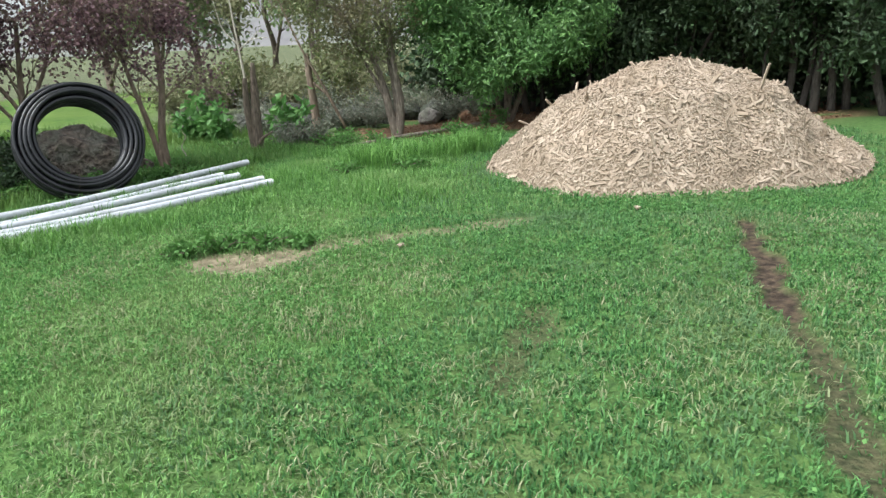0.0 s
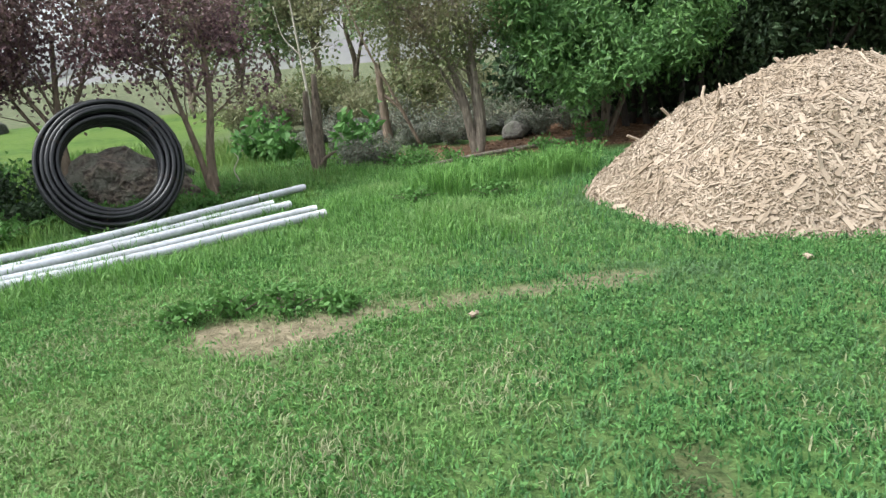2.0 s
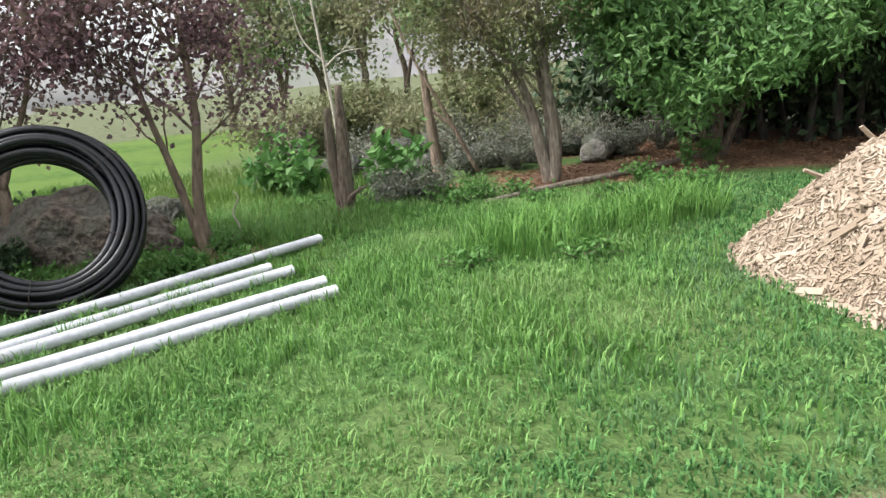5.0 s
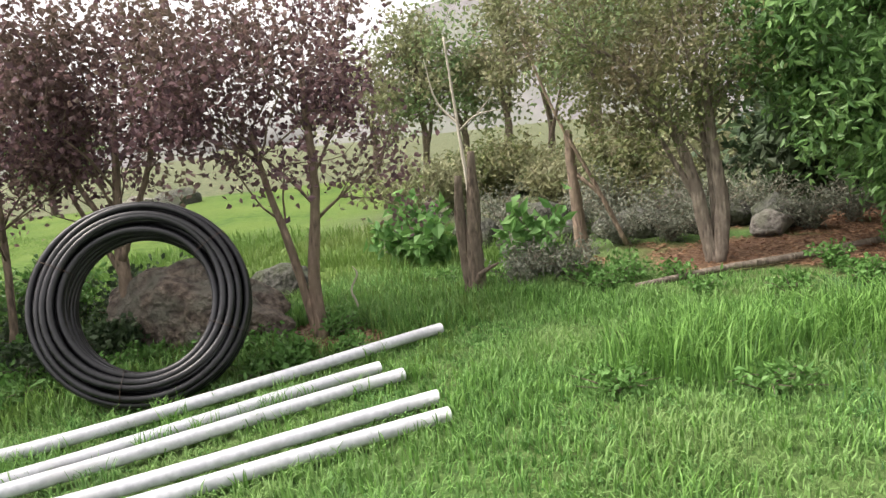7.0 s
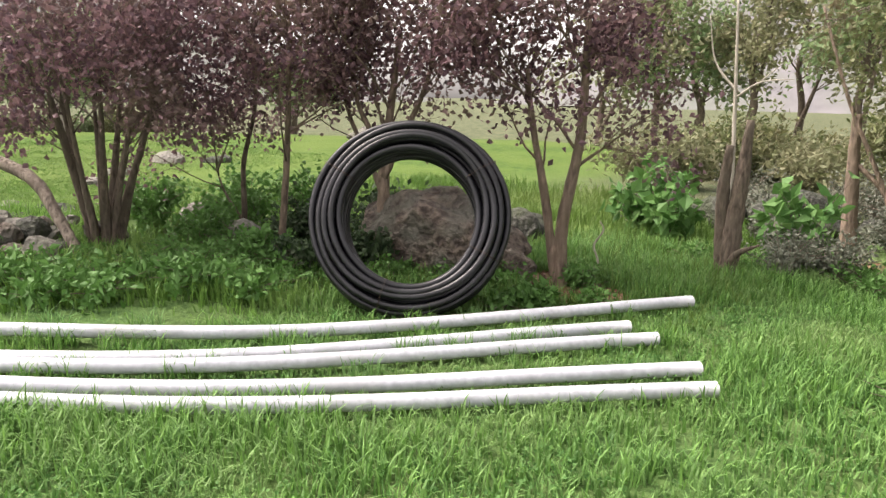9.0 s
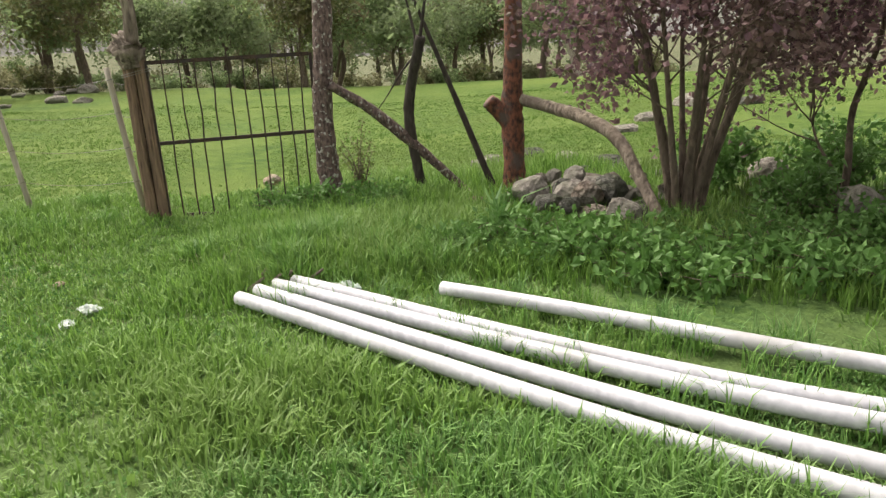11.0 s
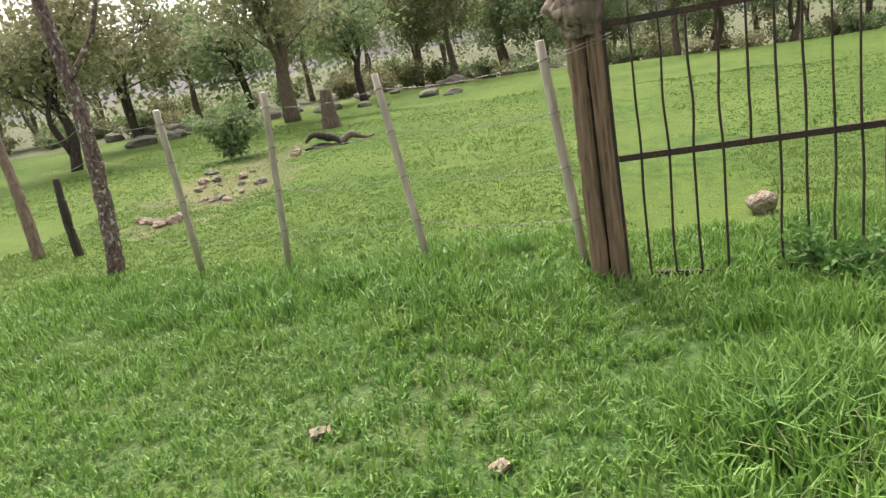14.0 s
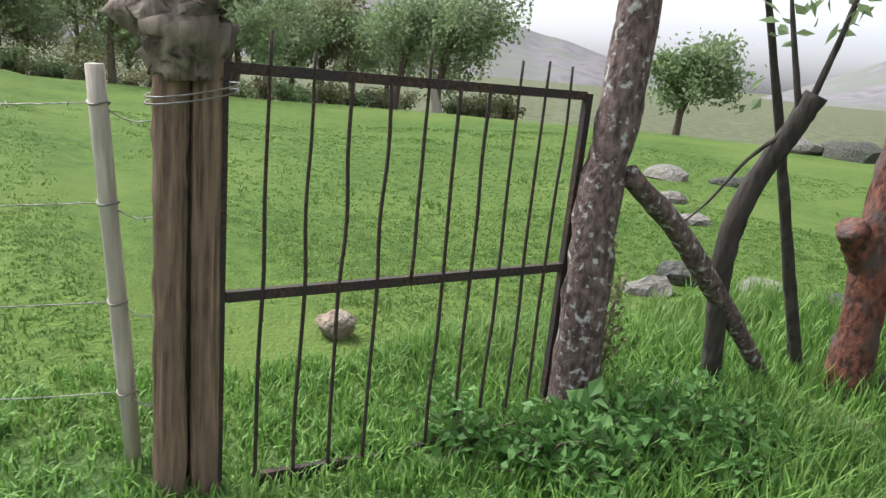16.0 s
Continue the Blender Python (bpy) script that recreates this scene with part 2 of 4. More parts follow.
def leaves(at, length, width, rng, droop=0.0, spread=0.35):
    """Folded pointed leaves, two triangles each, with their stalks at the places given."""
    n = len(at)
    d = unit(rng, n)
    d[:, 2] -= droop
    d /= np.linalg.norm(d, axis=1)[:, None]
    s = np.cross(d, unit(rng, n))
    s /= np.linalg.norm(s, axis=1)[:, None] + 1e-9
    up = np.cross(s, d)
    L = length * rng.uniform(1 - spread, 1 + spread, (n, 1))
    Wd = width * rng.uniform(1 - spread, 1 + spread, (n, 1))
    tip = at + d * L
    mid = at + d * L * 0.45
    a, b = mid + s * Wd / 2 + up * Wd * 0.18, mid - s * Wd / 2 + up * Wd * 0.18
    V = np.stack([at, a, tip, b], 1).reshape(-1, 3)
    k = np.arange(n)[:, None] * 4
    F = np.stack([k + [0, 1, 2], k + [0, 2, 3]], 1).reshape(-1, 3)
    return V, F


def blades(xy, h, w, rng, ground, lean=0.5):
    """Bent grass blades, three triangles each."""
    n = len(xy)
    z = ground(xy[:, 0], xy[:, 1])
    base = np.stack([xy[:, 0], xy[:, 1], z - 0.01], 1)
    a = rng.uniform(0, 2 * np.pi, n)
    out = np.stack([np.cos(a), np.sin(a), np.zeros(n)], 1)
    side = np.stack([-np.sin(a), np.cos(a), np.zeros(n)], 1)
    H = h[:, None]
    k = rng.uniform(0.15, 1.0, (n, 1)) * lean
    mid = base + H * 0.55 * np.array([0, 0, 1.0]) + out * H * k * 0.35
    tip = base + H * (1 - 0.35 * k) * np.array([0, 0, 1.0]) + out * H * k * 1.0
    W = w[:, None] / 2
    V = np.stack([base - side * W, base + side * W, mid - side * W * 0.8, mid + side * W * 0.8, tip], 1).reshape(-1, 3)
    i = np.arange(n)[:, None] * 5
    F = np.stack([i + [0, 1, 3], i + [0, 3, 2], i + [2, 3, 4]], 1).reshape(-1, 3)
    return V, F


def lumps(xy, scale, seed):
    """Smooth value noise over the plan, about -1 to 1."""
    g = np.random.default_rng(seed).uniform(-1, 1, (64, 64))
    x, y = xy[0] / scale + 500.3, xy[1] / scale + 500.7
    i, j = np.floor(x).astype(int), np.floor(y).astype(int)
    u, v = x - i, y - j
    u, v = u * u * (3 - 2 * u), v * v * (3 - 2 * v)
    q = lambda a, b: g[a % 64, b % 64]
    return (q(i, j) * (1 - u) + q(i + 1, j) * u) * (1 - v) + (q(i, j + 1) * (1 - u) + q(i + 1, j + 1) * u) * v


def boulder(rng, sx, sy, sz, cuts=3, rough=0.22):
    """A rock: a ball with facets knocked in and a noisy skin, its foot at the origin."""
    bm = bmesh.new()
    bmesh.ops.create_icosphere(bm, subdivisions=cuts, radius=1)
    V = np.array([v.co[:] for v in bm.verts])
    F = np.array([[v.index for v in f.verts] for f in bm.faces])
    bm.free()
    for _ in range(9):
        d = unit(rng, 1)[0]
        h = rng.uniform(0.55, 0.9)
        over = np.maximum(V @ d - h, 0)
        V = V - over[:, None] * d * 0.9
    o = rng.uniform(0, 40, 3)
    V = V * (1 + rough * np.array([[noise.noise(Vector(v * 1.6 + o)) + 0.5 * noise.noise(Vector(v * 4.5 + o))] for v in V]))
    V = V * (sx / 2, sy / 2, sz / 2)
    V[:, 2] -= V[:, 2].min() * 0.75
    return V, F


# ---- ground ----
def smooth(a, b, x):
    t = np.clip((x - a) / (b - a), 0, 1)
    return t * t * (3 - 2 * t)


def ground(x, y):
    """The lie of the land."""
    x, y = np.asarray(x, float), np.asarray(y, float)
    d = np.hypot(x + 4, y - 5)
    z = 0.12 * smooth(-8.3, -10.2, x) * smooth(4.1, 3.3, y) + 0.016 * np.maximum(0, -x - 12) * smooth(12, -6, y)
    z = z + 0.02 * np.maximum(0, y - 11.5) * smooth(4, 0, x)
    z = z + 0.02 * lumps((x, y), 1.1, 1) * smooth(60, 20, d) + 0.035 * lumps((x, y), 3.1, 2)
    z = z + 0.10 * np.exp(-((x + 7.9) ** 2 / 0.9 + (y - 4.9) ** 2 / 0.5))
    z = z + 0.35 * lumps((x, y), 16, 3) * smooth(18, 40, d) * 0.6
    e = np.hypot(x + 6, y - 3.5)
    z = z - np.minimum(0.07 * np.maximum(0, e - 27), 4) * smooth(-8, 0, y)
    return z - 0.035 * mud_mask(x, y) - 0.02 * soil_mask(x, y)


def streak(x, y, ax, ay, bx, by, w):
    """A worn strip from a to b, ragged at its edges."""
    dx, dy = bx - ax, by - ay
    t = np.clip(((x - ax) * dx + (y - ay) * dy) / (dx * dx + dy * dy), 0, 1)
    d = np.hypot(x - ax - t * dx, y - ay - t * dy)
    return smooth(1.25, 0.45, d / w + 0.5 * lumps((x, y), 0.13, 5) + 0.35 * lumps((x, y), 0.5, 6))


def mud_mask(x, y):
    a = streak(x, y, 2.58, 5.8, 1.95, 3.7, 0.12)
    b = streak(x, y, 1.95, 3.7, 1.45, 1.9, 0.11) * 0.75
    c = streak(x, y, 0.58, 4.0, 0.22, 3.05, 0.11) * 0.55
    return np.maximum(np.maximum(a, b), c)


def soil_mask(x, y):
    a = 0.8 * smooth(1.35, 0.5, np.hypot((x + 1.62) / 0.62, (y - 5.36) / 0.30) + 0.5 * lumps((x, y), 0.3, 7) + 0.3 * lumps((x, y), 0.09, 17))
    b = streak(x, y, -1.1, 5.6, 0.7, 6.2, 0.16) * 0.6
    c = smooth(1.1, 0.6, np.hypot((x + 15.2) / 3.0, (y + 1.9 - 0.12 * (x + 15)) / 0.95) + 0.7 * lumps((x, y), 0.5, 8)) * 0.42
    return np.maximum(np.maximum(a, b), c)


def duff_mask(x, y):
    a = smooth(1.1, 0.7, np.hypot((x - 0.2) / 2.4, (y - 13.4) / 0.95) + 0.3 * lumps((x, y), 0.5, 9))
    b = smooth(1.1, 0.6, np.hypot((x + 4.1) / 0.85, (y - 10.15) / 0.55) + 0.3 * lumps((x, y), 0.3, 10))
    c = smooth(1.1, 0.8, np.hypot((x - 4.5) / 5.5, (y - 15.0) / 2.4) + 0.3 * lumps((x, y), 0.5, 11))
    return np.maximum(np.maximum(a, b), c)


def spaced(lo, hi, step, far, ratio):
    mid = np.arange(lo, hi, step)
    out, s, grow_ = [], step, 0.0
    while grow_ < far:
        s *= ratio
        grow_ += s
        out.append(grow_)
    out = np.array(out)
    return np.concatenate([lo - out[::-1], mid, mid[-1] + out])


gx_, gy_ = spaced(-12, 6, 0.065, 2600, 1.12), spaced(0, 15, 0.065, 2600, 1.12)
X, Y = np.meshgrid(gx_, gy_, indexing="ij")
Z = ground(X, Y)
nx, ny = X.shape
ii, jj = np.meshgrid(np.arange(nx - 1), np.arange(ny - 1), indexing="ij")
k0 = (ii * ny + jj).ravel()
turf = mesh_np("ground", np.stack([X, Y, Z], -1).reshape(-1, 3), np.stack([k0, k0 + ny, k0 + ny + 1, k0 + 1], 1), SOIL, True)
for name, values in (("brush", smooth(27, 33, np.hypot(X + 6, Y - 3.5) + 2 * lumps((X, Y), 3, 16)) + smooth(14.5, 16.5, Y) * smooth(-9, -6, X)), ("soil", soil_mask(X, Y)), ("mud", mud_mask(X, Y)), ("duff", duff_mask(X, Y)),
                     ("field", smooth(-9.6, -10.6, X) + smooth(10.8, 12, Y) * smooth(-2.5, -4, X) * 0.8)):
    turf.attributes.new(name, "FLOAT", "POINT").data.foreach_set("value", np.clip(values, 0, 1).ravel().astype(np.float32))
tagged(new("ground", turf), "uneven lawn and pasture with bare worn patches", "ground", kind="structure")

# far hills, their haze carried by the colour alone
ELEV = ((-180, 7), (-150, 8), (-135, 7), (-125, 4.5), (-119, 4), (-112, 6.5), (-100, 8.5), (-80, 8.5), (-65, 7.2), (-57, 5.4), (-46, 2.2), (-37, -0.1), (-31, 1.8), (-26, 4.5), (-23.5, 10), (-15, 12), (0, 12), (40, 8), (110, 6), (180, 7))


def hills():
    b = np.linspace(-180, 180, 361)
    e = np.interp(b, [q[0] for q in ELEV], [q[1] for q in ELEV]) + 0.25 * lumps((b, 0 * b), 3.0, 12)
    rows = []
    for s in np.linspace(0, 1, 12):
        d = 520 + 420 * s
        h = (1.5 + np.tan(np.radians(e)) * 940) * s ** 1.2 + 4 * lumps((b, 0 * b + s * 9), 1.3, 13) * s * (1 - s) * 4
        rows.append(np.stack([-6 + d * np.sin(np.radians(b)), 3.5 + d * np.cos(np.radians(b)), h + 12 * (s - 1) * (s < 0.1)], 1))
    V = np.concatenate(rows)
    i, j = np.meshgrid(np.arange(11), np.arange(360), indexing="ij")
    k = (i * 361 + j).ravel()
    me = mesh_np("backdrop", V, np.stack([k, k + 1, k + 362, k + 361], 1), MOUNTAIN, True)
    tagged(new("backdrop", me), "purple-grey hills along the skyline, haze painted into their colour", "hills", kind="structure")


hills()


# ---- growing things ----
def grow(rng, start, way, length, radius, level, wood, twigs, spread=0.55, rise=0.25, kids=4, sides=6):
    """A limb that wanders upward and splits; wood takes tubes, twigs takes places for leaves."""
    n = 5
    pts, d = [np.array(start, float)], np.array(way, float)
    for _ in range(n):
        d = d + rng.normal(0, 0.13, 3) + np.array([0, 0, rise * 0.22])
        d /= np.linalg.norm(d)
        pts.append(pts[-1] + d * length / n)
    pts = np.array(pts)
    wood.append(tube(pts, [radius, radius * 0.45], sides if level > 1 else 4))
    if level <= 1:
        t = rng.uniform(0.15, 1.0, 9)
        twigs.append(np.stack([np.interp(t, np.linspace(0, 1, n + 1), pts[:, c]) for c in range(3)], 1))
    if level == 0:
        return
    for k in range(kids):
        t = rng.uniform(0.35, 1.0)
        at = np.array([np.interp(t, np.linspace(0, 1, n + 1), pts[:, c]) for c in range(3)])
        w = d + unit(rng, 1)[0] * spread * 1.5
        w[2] += rise
        w /= np.linalg.norm(w)
        grow(rng, at, w, length * rng.uniform(0.5, 0.75), radius * 0.42, level - 1, wood, twigs, spread, rise, kids, sides)


def planted(name, x, y, label, category, stems, bark, leaf, seed, level=2, reach=0.9, kids=4, leaf_size=0.06, leaf_wide=0.045,
            per=8, scatter=0.09, spread=0.6, rise=0.3, limbs=4, low=0.45, group="", drop=0.2):
    """A tree: given stems (offsets from the foot, radii), limbs that grow from them, and a crown of single leaves."""
    rng = np.random.default_rng(seed)
    z = float(ground(x, y)) - 0.04
    tree = thing(name, x, y, z, label, category, group)
    wood, twigs = [], []
    for pts, r0, r1 in stems:
        line = curve(pts, 6)
        me = mesh_np("trunk", *tube(line, [r0 * 1.25, r0, (r0 + r1) / 2, r1], 10, 0.06, rng), bark, True)
        part("trunk", me, tree)
        for k in range(limbs):
            t = rng.uniform(low, 1.0) if k else 1.0
            i = int(t * (len(line) - 1))
            way = line[i] - line[max(0, i - 3)] + 1e-6
            way = way / np.linalg.norm(way) + unit(rng, 1)[0] * spread
            way[2] = abs(way[2]) * 0.6 + rise
            way /= np.linalg.norm(way)
            grow(rng, line[i], way, reach * rng.uniform(0.7, 1.15), max(r1 * 0.55, 0.008), level, wood, twigs, spread, rise, kids)
    if wood:
        part("twig_mass", mesh_np("twig_mass", *joined(wood), bark, True), tree)["kind"] = "stuff"
    at = np.concatenate(twigs)
    at = np.repeat(at, per, 0) + rng.normal(0, scatter, (len(at) * per, 3))
    at = at[at[:, 2] > 0.15]
    part("crown", mesh_np("crown", *leaves(at, leaf_size, leaf_wide, rng, drop), leaf), tree)
    return tree


def clump(name, x, y, label, category, leaf, seed, w=0.6, h=0.5, n=500, size=0.06, wide=0.035, stalks=14, bark=None, group="", droop=0.1):
    """A low bush: stalks that fan out from the foot, leaves along them."""
    rng = np.random.default_rng(seed)
    z = float(ground(x, y)) - 0.01
    bush = thing(name, x, y, z, label, category, group)
    wood, at = [], []
    for _ in range(stalks):
        a, q = rng.uniform(0, 6.28), rng.uniform(0.15, 1) ** 0.6
        end = np.array([math.cos(a) * w / 2 * q, math.sin(a) * w / 2 * q, h * rng.uniform(0.55, 1.0) * (1.15 - 0.5 * q)])
        line = curve([(0, 0, 0), end * (0.35, 0.35, 0.6) + rng.normal(0, 0.02, 3), end], 5)
        wood.append(tube(line, [0.007, 0.002], 4))
        t = rng.uniform(0.2, 1, n // stalks)
        at.append(np.stack([np.interp(t, np.linspace(0, 1, len(line)), line[:, c]) for c in range(3)], 1) + rng.normal(0, 0.05 * w, (n // stalks, 3)))
    at = np.concatenate(at)
    at[:, 2] = np.abs(at[:, 2]) + 0.01
    part("stalk_mass", mesh_np("stalk_mass", *joined(wood), bark or BARK, True), bush)["kind"] = "stuff"
    part("foliage", mesh_np("foliage", *leaves(at, size, wide, rng, droop), leaf), bush)
    return bush


# ---- trees ----
PUR = "leaf-purple multi-stemmed tree with a see-through crown"
planted("purple_tree", -3.98, 10.28, "purple-leaved tree with two pale stems from one foot", "tree",
        [([(0, 0, 0), (-0.03, 0.03, 0.6), (0.07, 0.06, 1.35), (0.05, 0.1, 2.3)], 0.055, 0.03), ([(-0.03, 0, 0), (-0.18, -0.03, 0.8), (-0.3, -0.1, 1.4), (-0.36, -0.16, 1.9)], 0.038, 0.02)],
        PALEBARK, PURPLE, 21, 2, 0.85, 4, 0.058, 0.047, 2, 0.12, 0.8, 0.2, 8, 0.45)
planted("purple_tree", -5.6, 9.7, PUR + ", behind the pipe coil", "tree",
        [([(0, 0, 0), (0.02, 0, 0.6), (0.0, 0.05, 1.2), (0.1, 0.1, 2.2)], 0.06, 0.025), ([(0, 0, 0.85), (-0.1, 0.05, 1.15), (-0.35, 0.0, 1.6), (-0.45, 0, 2.1)], 0.03, 0.016),
         ([(0.02, 0, 0.9), (0.15, 0.05, 1.2), (0.4, 0.1, 1.7), (0.55, 0.1, 2.2)], 0.03, 0.016), ([(-0.02, 0.02, 0.75), (-0.2, 0.05, 1.0), (-0.55, 0.1, 1.45), (-0.7, 0.1, 1.9)], 0.026, 0.014)],
        PALEBARK, PURPLE, 22, 2, 0.9, 4, 0.058, 0.047, 2, 0.12, 0.75, 0.25, 6, 0.5)
bush_rng = np.random.default_rng(5)
fan = []
for k in range(11):
    a, q = k * 0.62 + 0.3, 0.12 + 0.05 * (k % 3)
    lean = 0.28 + 0.12 * bush_rng.random()
    c, s = math.cos(a), math.sin(a)
    fan.append(([(c * q * 0.5, s * q * 0.5, 0), (c * q, s * q, 0.5), (c * (q + lean * 0.5), s * (q + lean * 0.5), 1.1), (c * (q + lean), s * (q + lean), 1.75)], 0.03 + 0.012 * (k % 2), 0.014))
planted("purple_tree", -7.62, 8.05, "bushy leaf-purple tree fanning into many slender stems", "tree", fan, BARK, PURPLE, 23, 2, 0.85, 3, 0.058, 0.047, 2, 0.12, 0.8, 0.18, 5, 0.62)
planted("purple_tree", -6.45, 9.15, "slim purple-leaved tree on one leaning stem", "tree",
        [([(0, 0, 0), (0.04, 0.05, 0.6), (0.02, 0.12, 1.4), (0.02, 0.15, 2.3)], 0.034, 0.018)], PALEBARK, PURPLE, 24, 2, 0.95, 4, 0.058, 0.047, 2, 0.12, 0.8, 0.2, 9, 0.55)
planted("purple_tree", -7.5, 9.5, "young purple-leaved tree with a crooked green stem", "tree",
        [([(0, 0, 0), (0.03, 0, 0.4), (-0.03, 0.05, 0.9), (0.12, 0.1, 1.5), (0.1, 0.1, 2.2)], 0.03, 0.016), ([(0, 0, 0.25), (-0.25, -0.05, 0.55), (-0.4, -0.05, 0.8)], 0.014, 0.008)],
        BARK, PURPLE, 25, 2, 0.9, 4, 0.058, 0.047, 2, 0.12, 0.8, 0.2, 6, 0.6)
planted("thicket_tree", -0.77, 13.1, "multi-stemmed olive-brown tree rising from leaf litter", "tree",
        [([(0, 0, 0), (-0.08, 0, 0.4), (-0.22, 0, 1.1), (-0.5, 0, 1.75), (-0.9, -0.05, 2.3)], 0.07, 0.025), ([(0.03, 0, 0), (0.1, 0, 0.6), (0.02, 0, 1.4), (-0.04, 0, 2.5)], 0.075, 0.03),
         ([(0.02, 0.05, 0), (0.02, 0.1, 0.8), (-0.1, 0.15, 1.6), (-0.2, 0.2, 2.4)], 0.05, 0.02), ([(0, 0, 0.1), (-0.2, 0, 0.8), (-0.55, 0.05, 1.5), (-0.7, 0.05, 2.0)], 0.035, 0.015)],
        DEADWOOD, OLIVE, 28, 2, 1.0, 4, 0.065, 0.038, 2, 0.15, 0.9, 0.2, 7, 0.4)
planted("broadleaf_tree", 1.35, 13.9, "dense green tree with drooping pale-edged leaves", "tree",
        [([(0, 0, 0), (0.05, 0, 0.8), (0, 0, 1.6), (0.1, 0, 2.6)], 0.07, 0.03), ([(0.05, 0, 0), (0.4, -0.1, 0.9), (0.7, -0.2, 1.7)], 0.05, 0.02), ([(-0.05, 0, 0), (-0.3, -0.2, 0.9), (-0.5, -0.4, 1.6)], 0.045, 0.02)],
        BARK, HEDGE, 29, 2, 1.05, 4, 0.12, 0.045, 11, 0.14, 0.85, 0.1, 9, 0.35, drop=0.5)

hedge_rng = np.random.default_rng(31)
for k in range(11):
    s = k / 10
    hx, hy = 1.8 + 8.0 * s + hedge_rng.normal(0, 0.2), 15.6 - 3.9 * s ** 1.4 + hedge_rng.normal(0, 0.25)
    st = [([(0, 0, 0), (hedge_rng.normal(0, 0.1), hedge_rng.normal(0, 0.1), 1.0), (hedge_rng.normal(0, 0.25), hedge_rng.normal(0, 0.2), 2.1), (hedge_rng.normal(0, 0.4), hedge_rng.normal(0, 0.3), 3.1)],
           hedge_rng.uniform(0.03, 0.07), 0.02) for _ in range(3)]
    st = [([tuple(np.array(q) + (o, 0.1 * j, 0)) for q in pts], a, b) for j, ((pts, a, b), o) in enumerate(zip(st, (-0.35, 0.05, 0.4)))]
    # All but the first two trees take the leaf with painted shade.
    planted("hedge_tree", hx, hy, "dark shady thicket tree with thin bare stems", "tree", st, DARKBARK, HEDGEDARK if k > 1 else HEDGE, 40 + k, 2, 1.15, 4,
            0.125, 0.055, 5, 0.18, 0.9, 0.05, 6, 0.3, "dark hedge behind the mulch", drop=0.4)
for k in range(8):
    s = k / 7
    hx, hy = 1.0 + 10.5 * s, 17.4 - 3.6 * s ** 1.4
    planted("hedge_tree", hx, hy, "evergreen tree deep in the thicket, shade painted into its leaves", "tree",
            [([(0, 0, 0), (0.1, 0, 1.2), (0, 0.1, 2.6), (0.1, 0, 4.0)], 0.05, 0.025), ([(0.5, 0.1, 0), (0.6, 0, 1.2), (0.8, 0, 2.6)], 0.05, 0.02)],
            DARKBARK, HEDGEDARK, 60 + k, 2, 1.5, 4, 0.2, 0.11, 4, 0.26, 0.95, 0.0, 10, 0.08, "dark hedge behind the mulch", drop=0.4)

# dead wood
def snag(name, x, y, label, category, lines, material, seed, sides=10):
    rng = np.random.default_rng(seed)
    ob = thing(name, x, y, float(ground(x, y)) - 0.04, label, category)
    for i, (pts, radii, *own) in enumerate(lines):
        line = curve(pts, 7)
        part("trunk" if i == 0 else "limb", mesh_np("trunk", *tube(line, radii, sides, 0.055, rng), own[0] if own else material, True), ob)
    return ob


snag("dead_stump", -2.96, 11.55, "grey split dead stump with two jagged prongs", "stump",
     [([(0.02, 0, 0), (0.02, 0, 0.5), (0.04, 0.02, 0.9), (0.06, 0.04, 1.5)], [0.1, 0.085, 0.07, 0.035]), ([(-0.02, 0, 0), (-0.07, 0, 0.45), (-0.1, 0, 0.85), (-0.08, 0, 1.27)], [0.085, 0.065, 0.055, 0.035]),
      ([(0, 0, 0.1), (0.1, -0.1, 0.3), (0.3, -0.12, 0.42)], [0.04, 0.03, 0.01])], BARK, 71)
snag("bare_sapling", -3.25, 12.3, "bleached leafless sapling with forked twigs", "tree",
     [([(0, 0, 0), (0.03, 0, 0.9), (-0.03, 0, 1.8), (-0.1, 0, 2.7)], [0.03, 0.024, 0.018, 0.01]), ([(0, 0, 1.75), (-0.25, 0, 2.05), (-0.35, 0, 2.5)], [0.015, 0.01, 0.004]),
      ([(-0.02, 0, 1.7), (0.2, 0, 1.85), (0.5, 0, 1.88)], [0.014, 0.009, 0.003]), ([(0.2, 0, 1.86), (0.35, 0, 2.0), (0.4, 0, 2.1)], [0.007, 0.004, 0.002])], STAKE, 72, 7)
snag("leaning_dead_tree", -2.33, 13.76, "broken dead trunk leaning with a fallen pole across it", "tree",
     [([(0.02, 0, 0), (-0.02, 0, 0.5), (-0.06, 0, 1.1), (-0.08, 0, 1.55)], [0.095, 0.075, 0.06, 0.05]), ([(0.55, 0.05, 0.1), (0.2, 0, 0.9), (-0.2, -0.05, 1.75), (-0.55, -0.05, 2.7)], [0.03, 0.027, 0.02, 0.012]),
      ([(0.0, 0, 1.0), (0.25, 0, 0.75), (0.4, 0, 0.45)], [0.03, 0.02, 0.012])], PALEBARK, 73)
snag("fallen_log", -1.45, 11.9, "long thin fallen log lying along the litter", "log",
     [([(0, 0, 0.08), (0.7, 0.55, 0.11), (1.4, 1.0, 0.13), (2.15, 1.65, 0.14), (2.9, 2.3, 0.15)], [0.025, 0.035, 0.04, 0.042])], DEADWOOD, 74)
snag("curly_stick", -3.88, 10.75, "pale twisted dead stick standing upright", "stick", [([(0, 0, 0), (0.02, 0, 0.2), (-0.03, 0, 0.35), (0.05, 0, 0.5), (0.01, 0, 0.58)], [0.012, 0.01, 0.006])], STAKE, 75, 6)

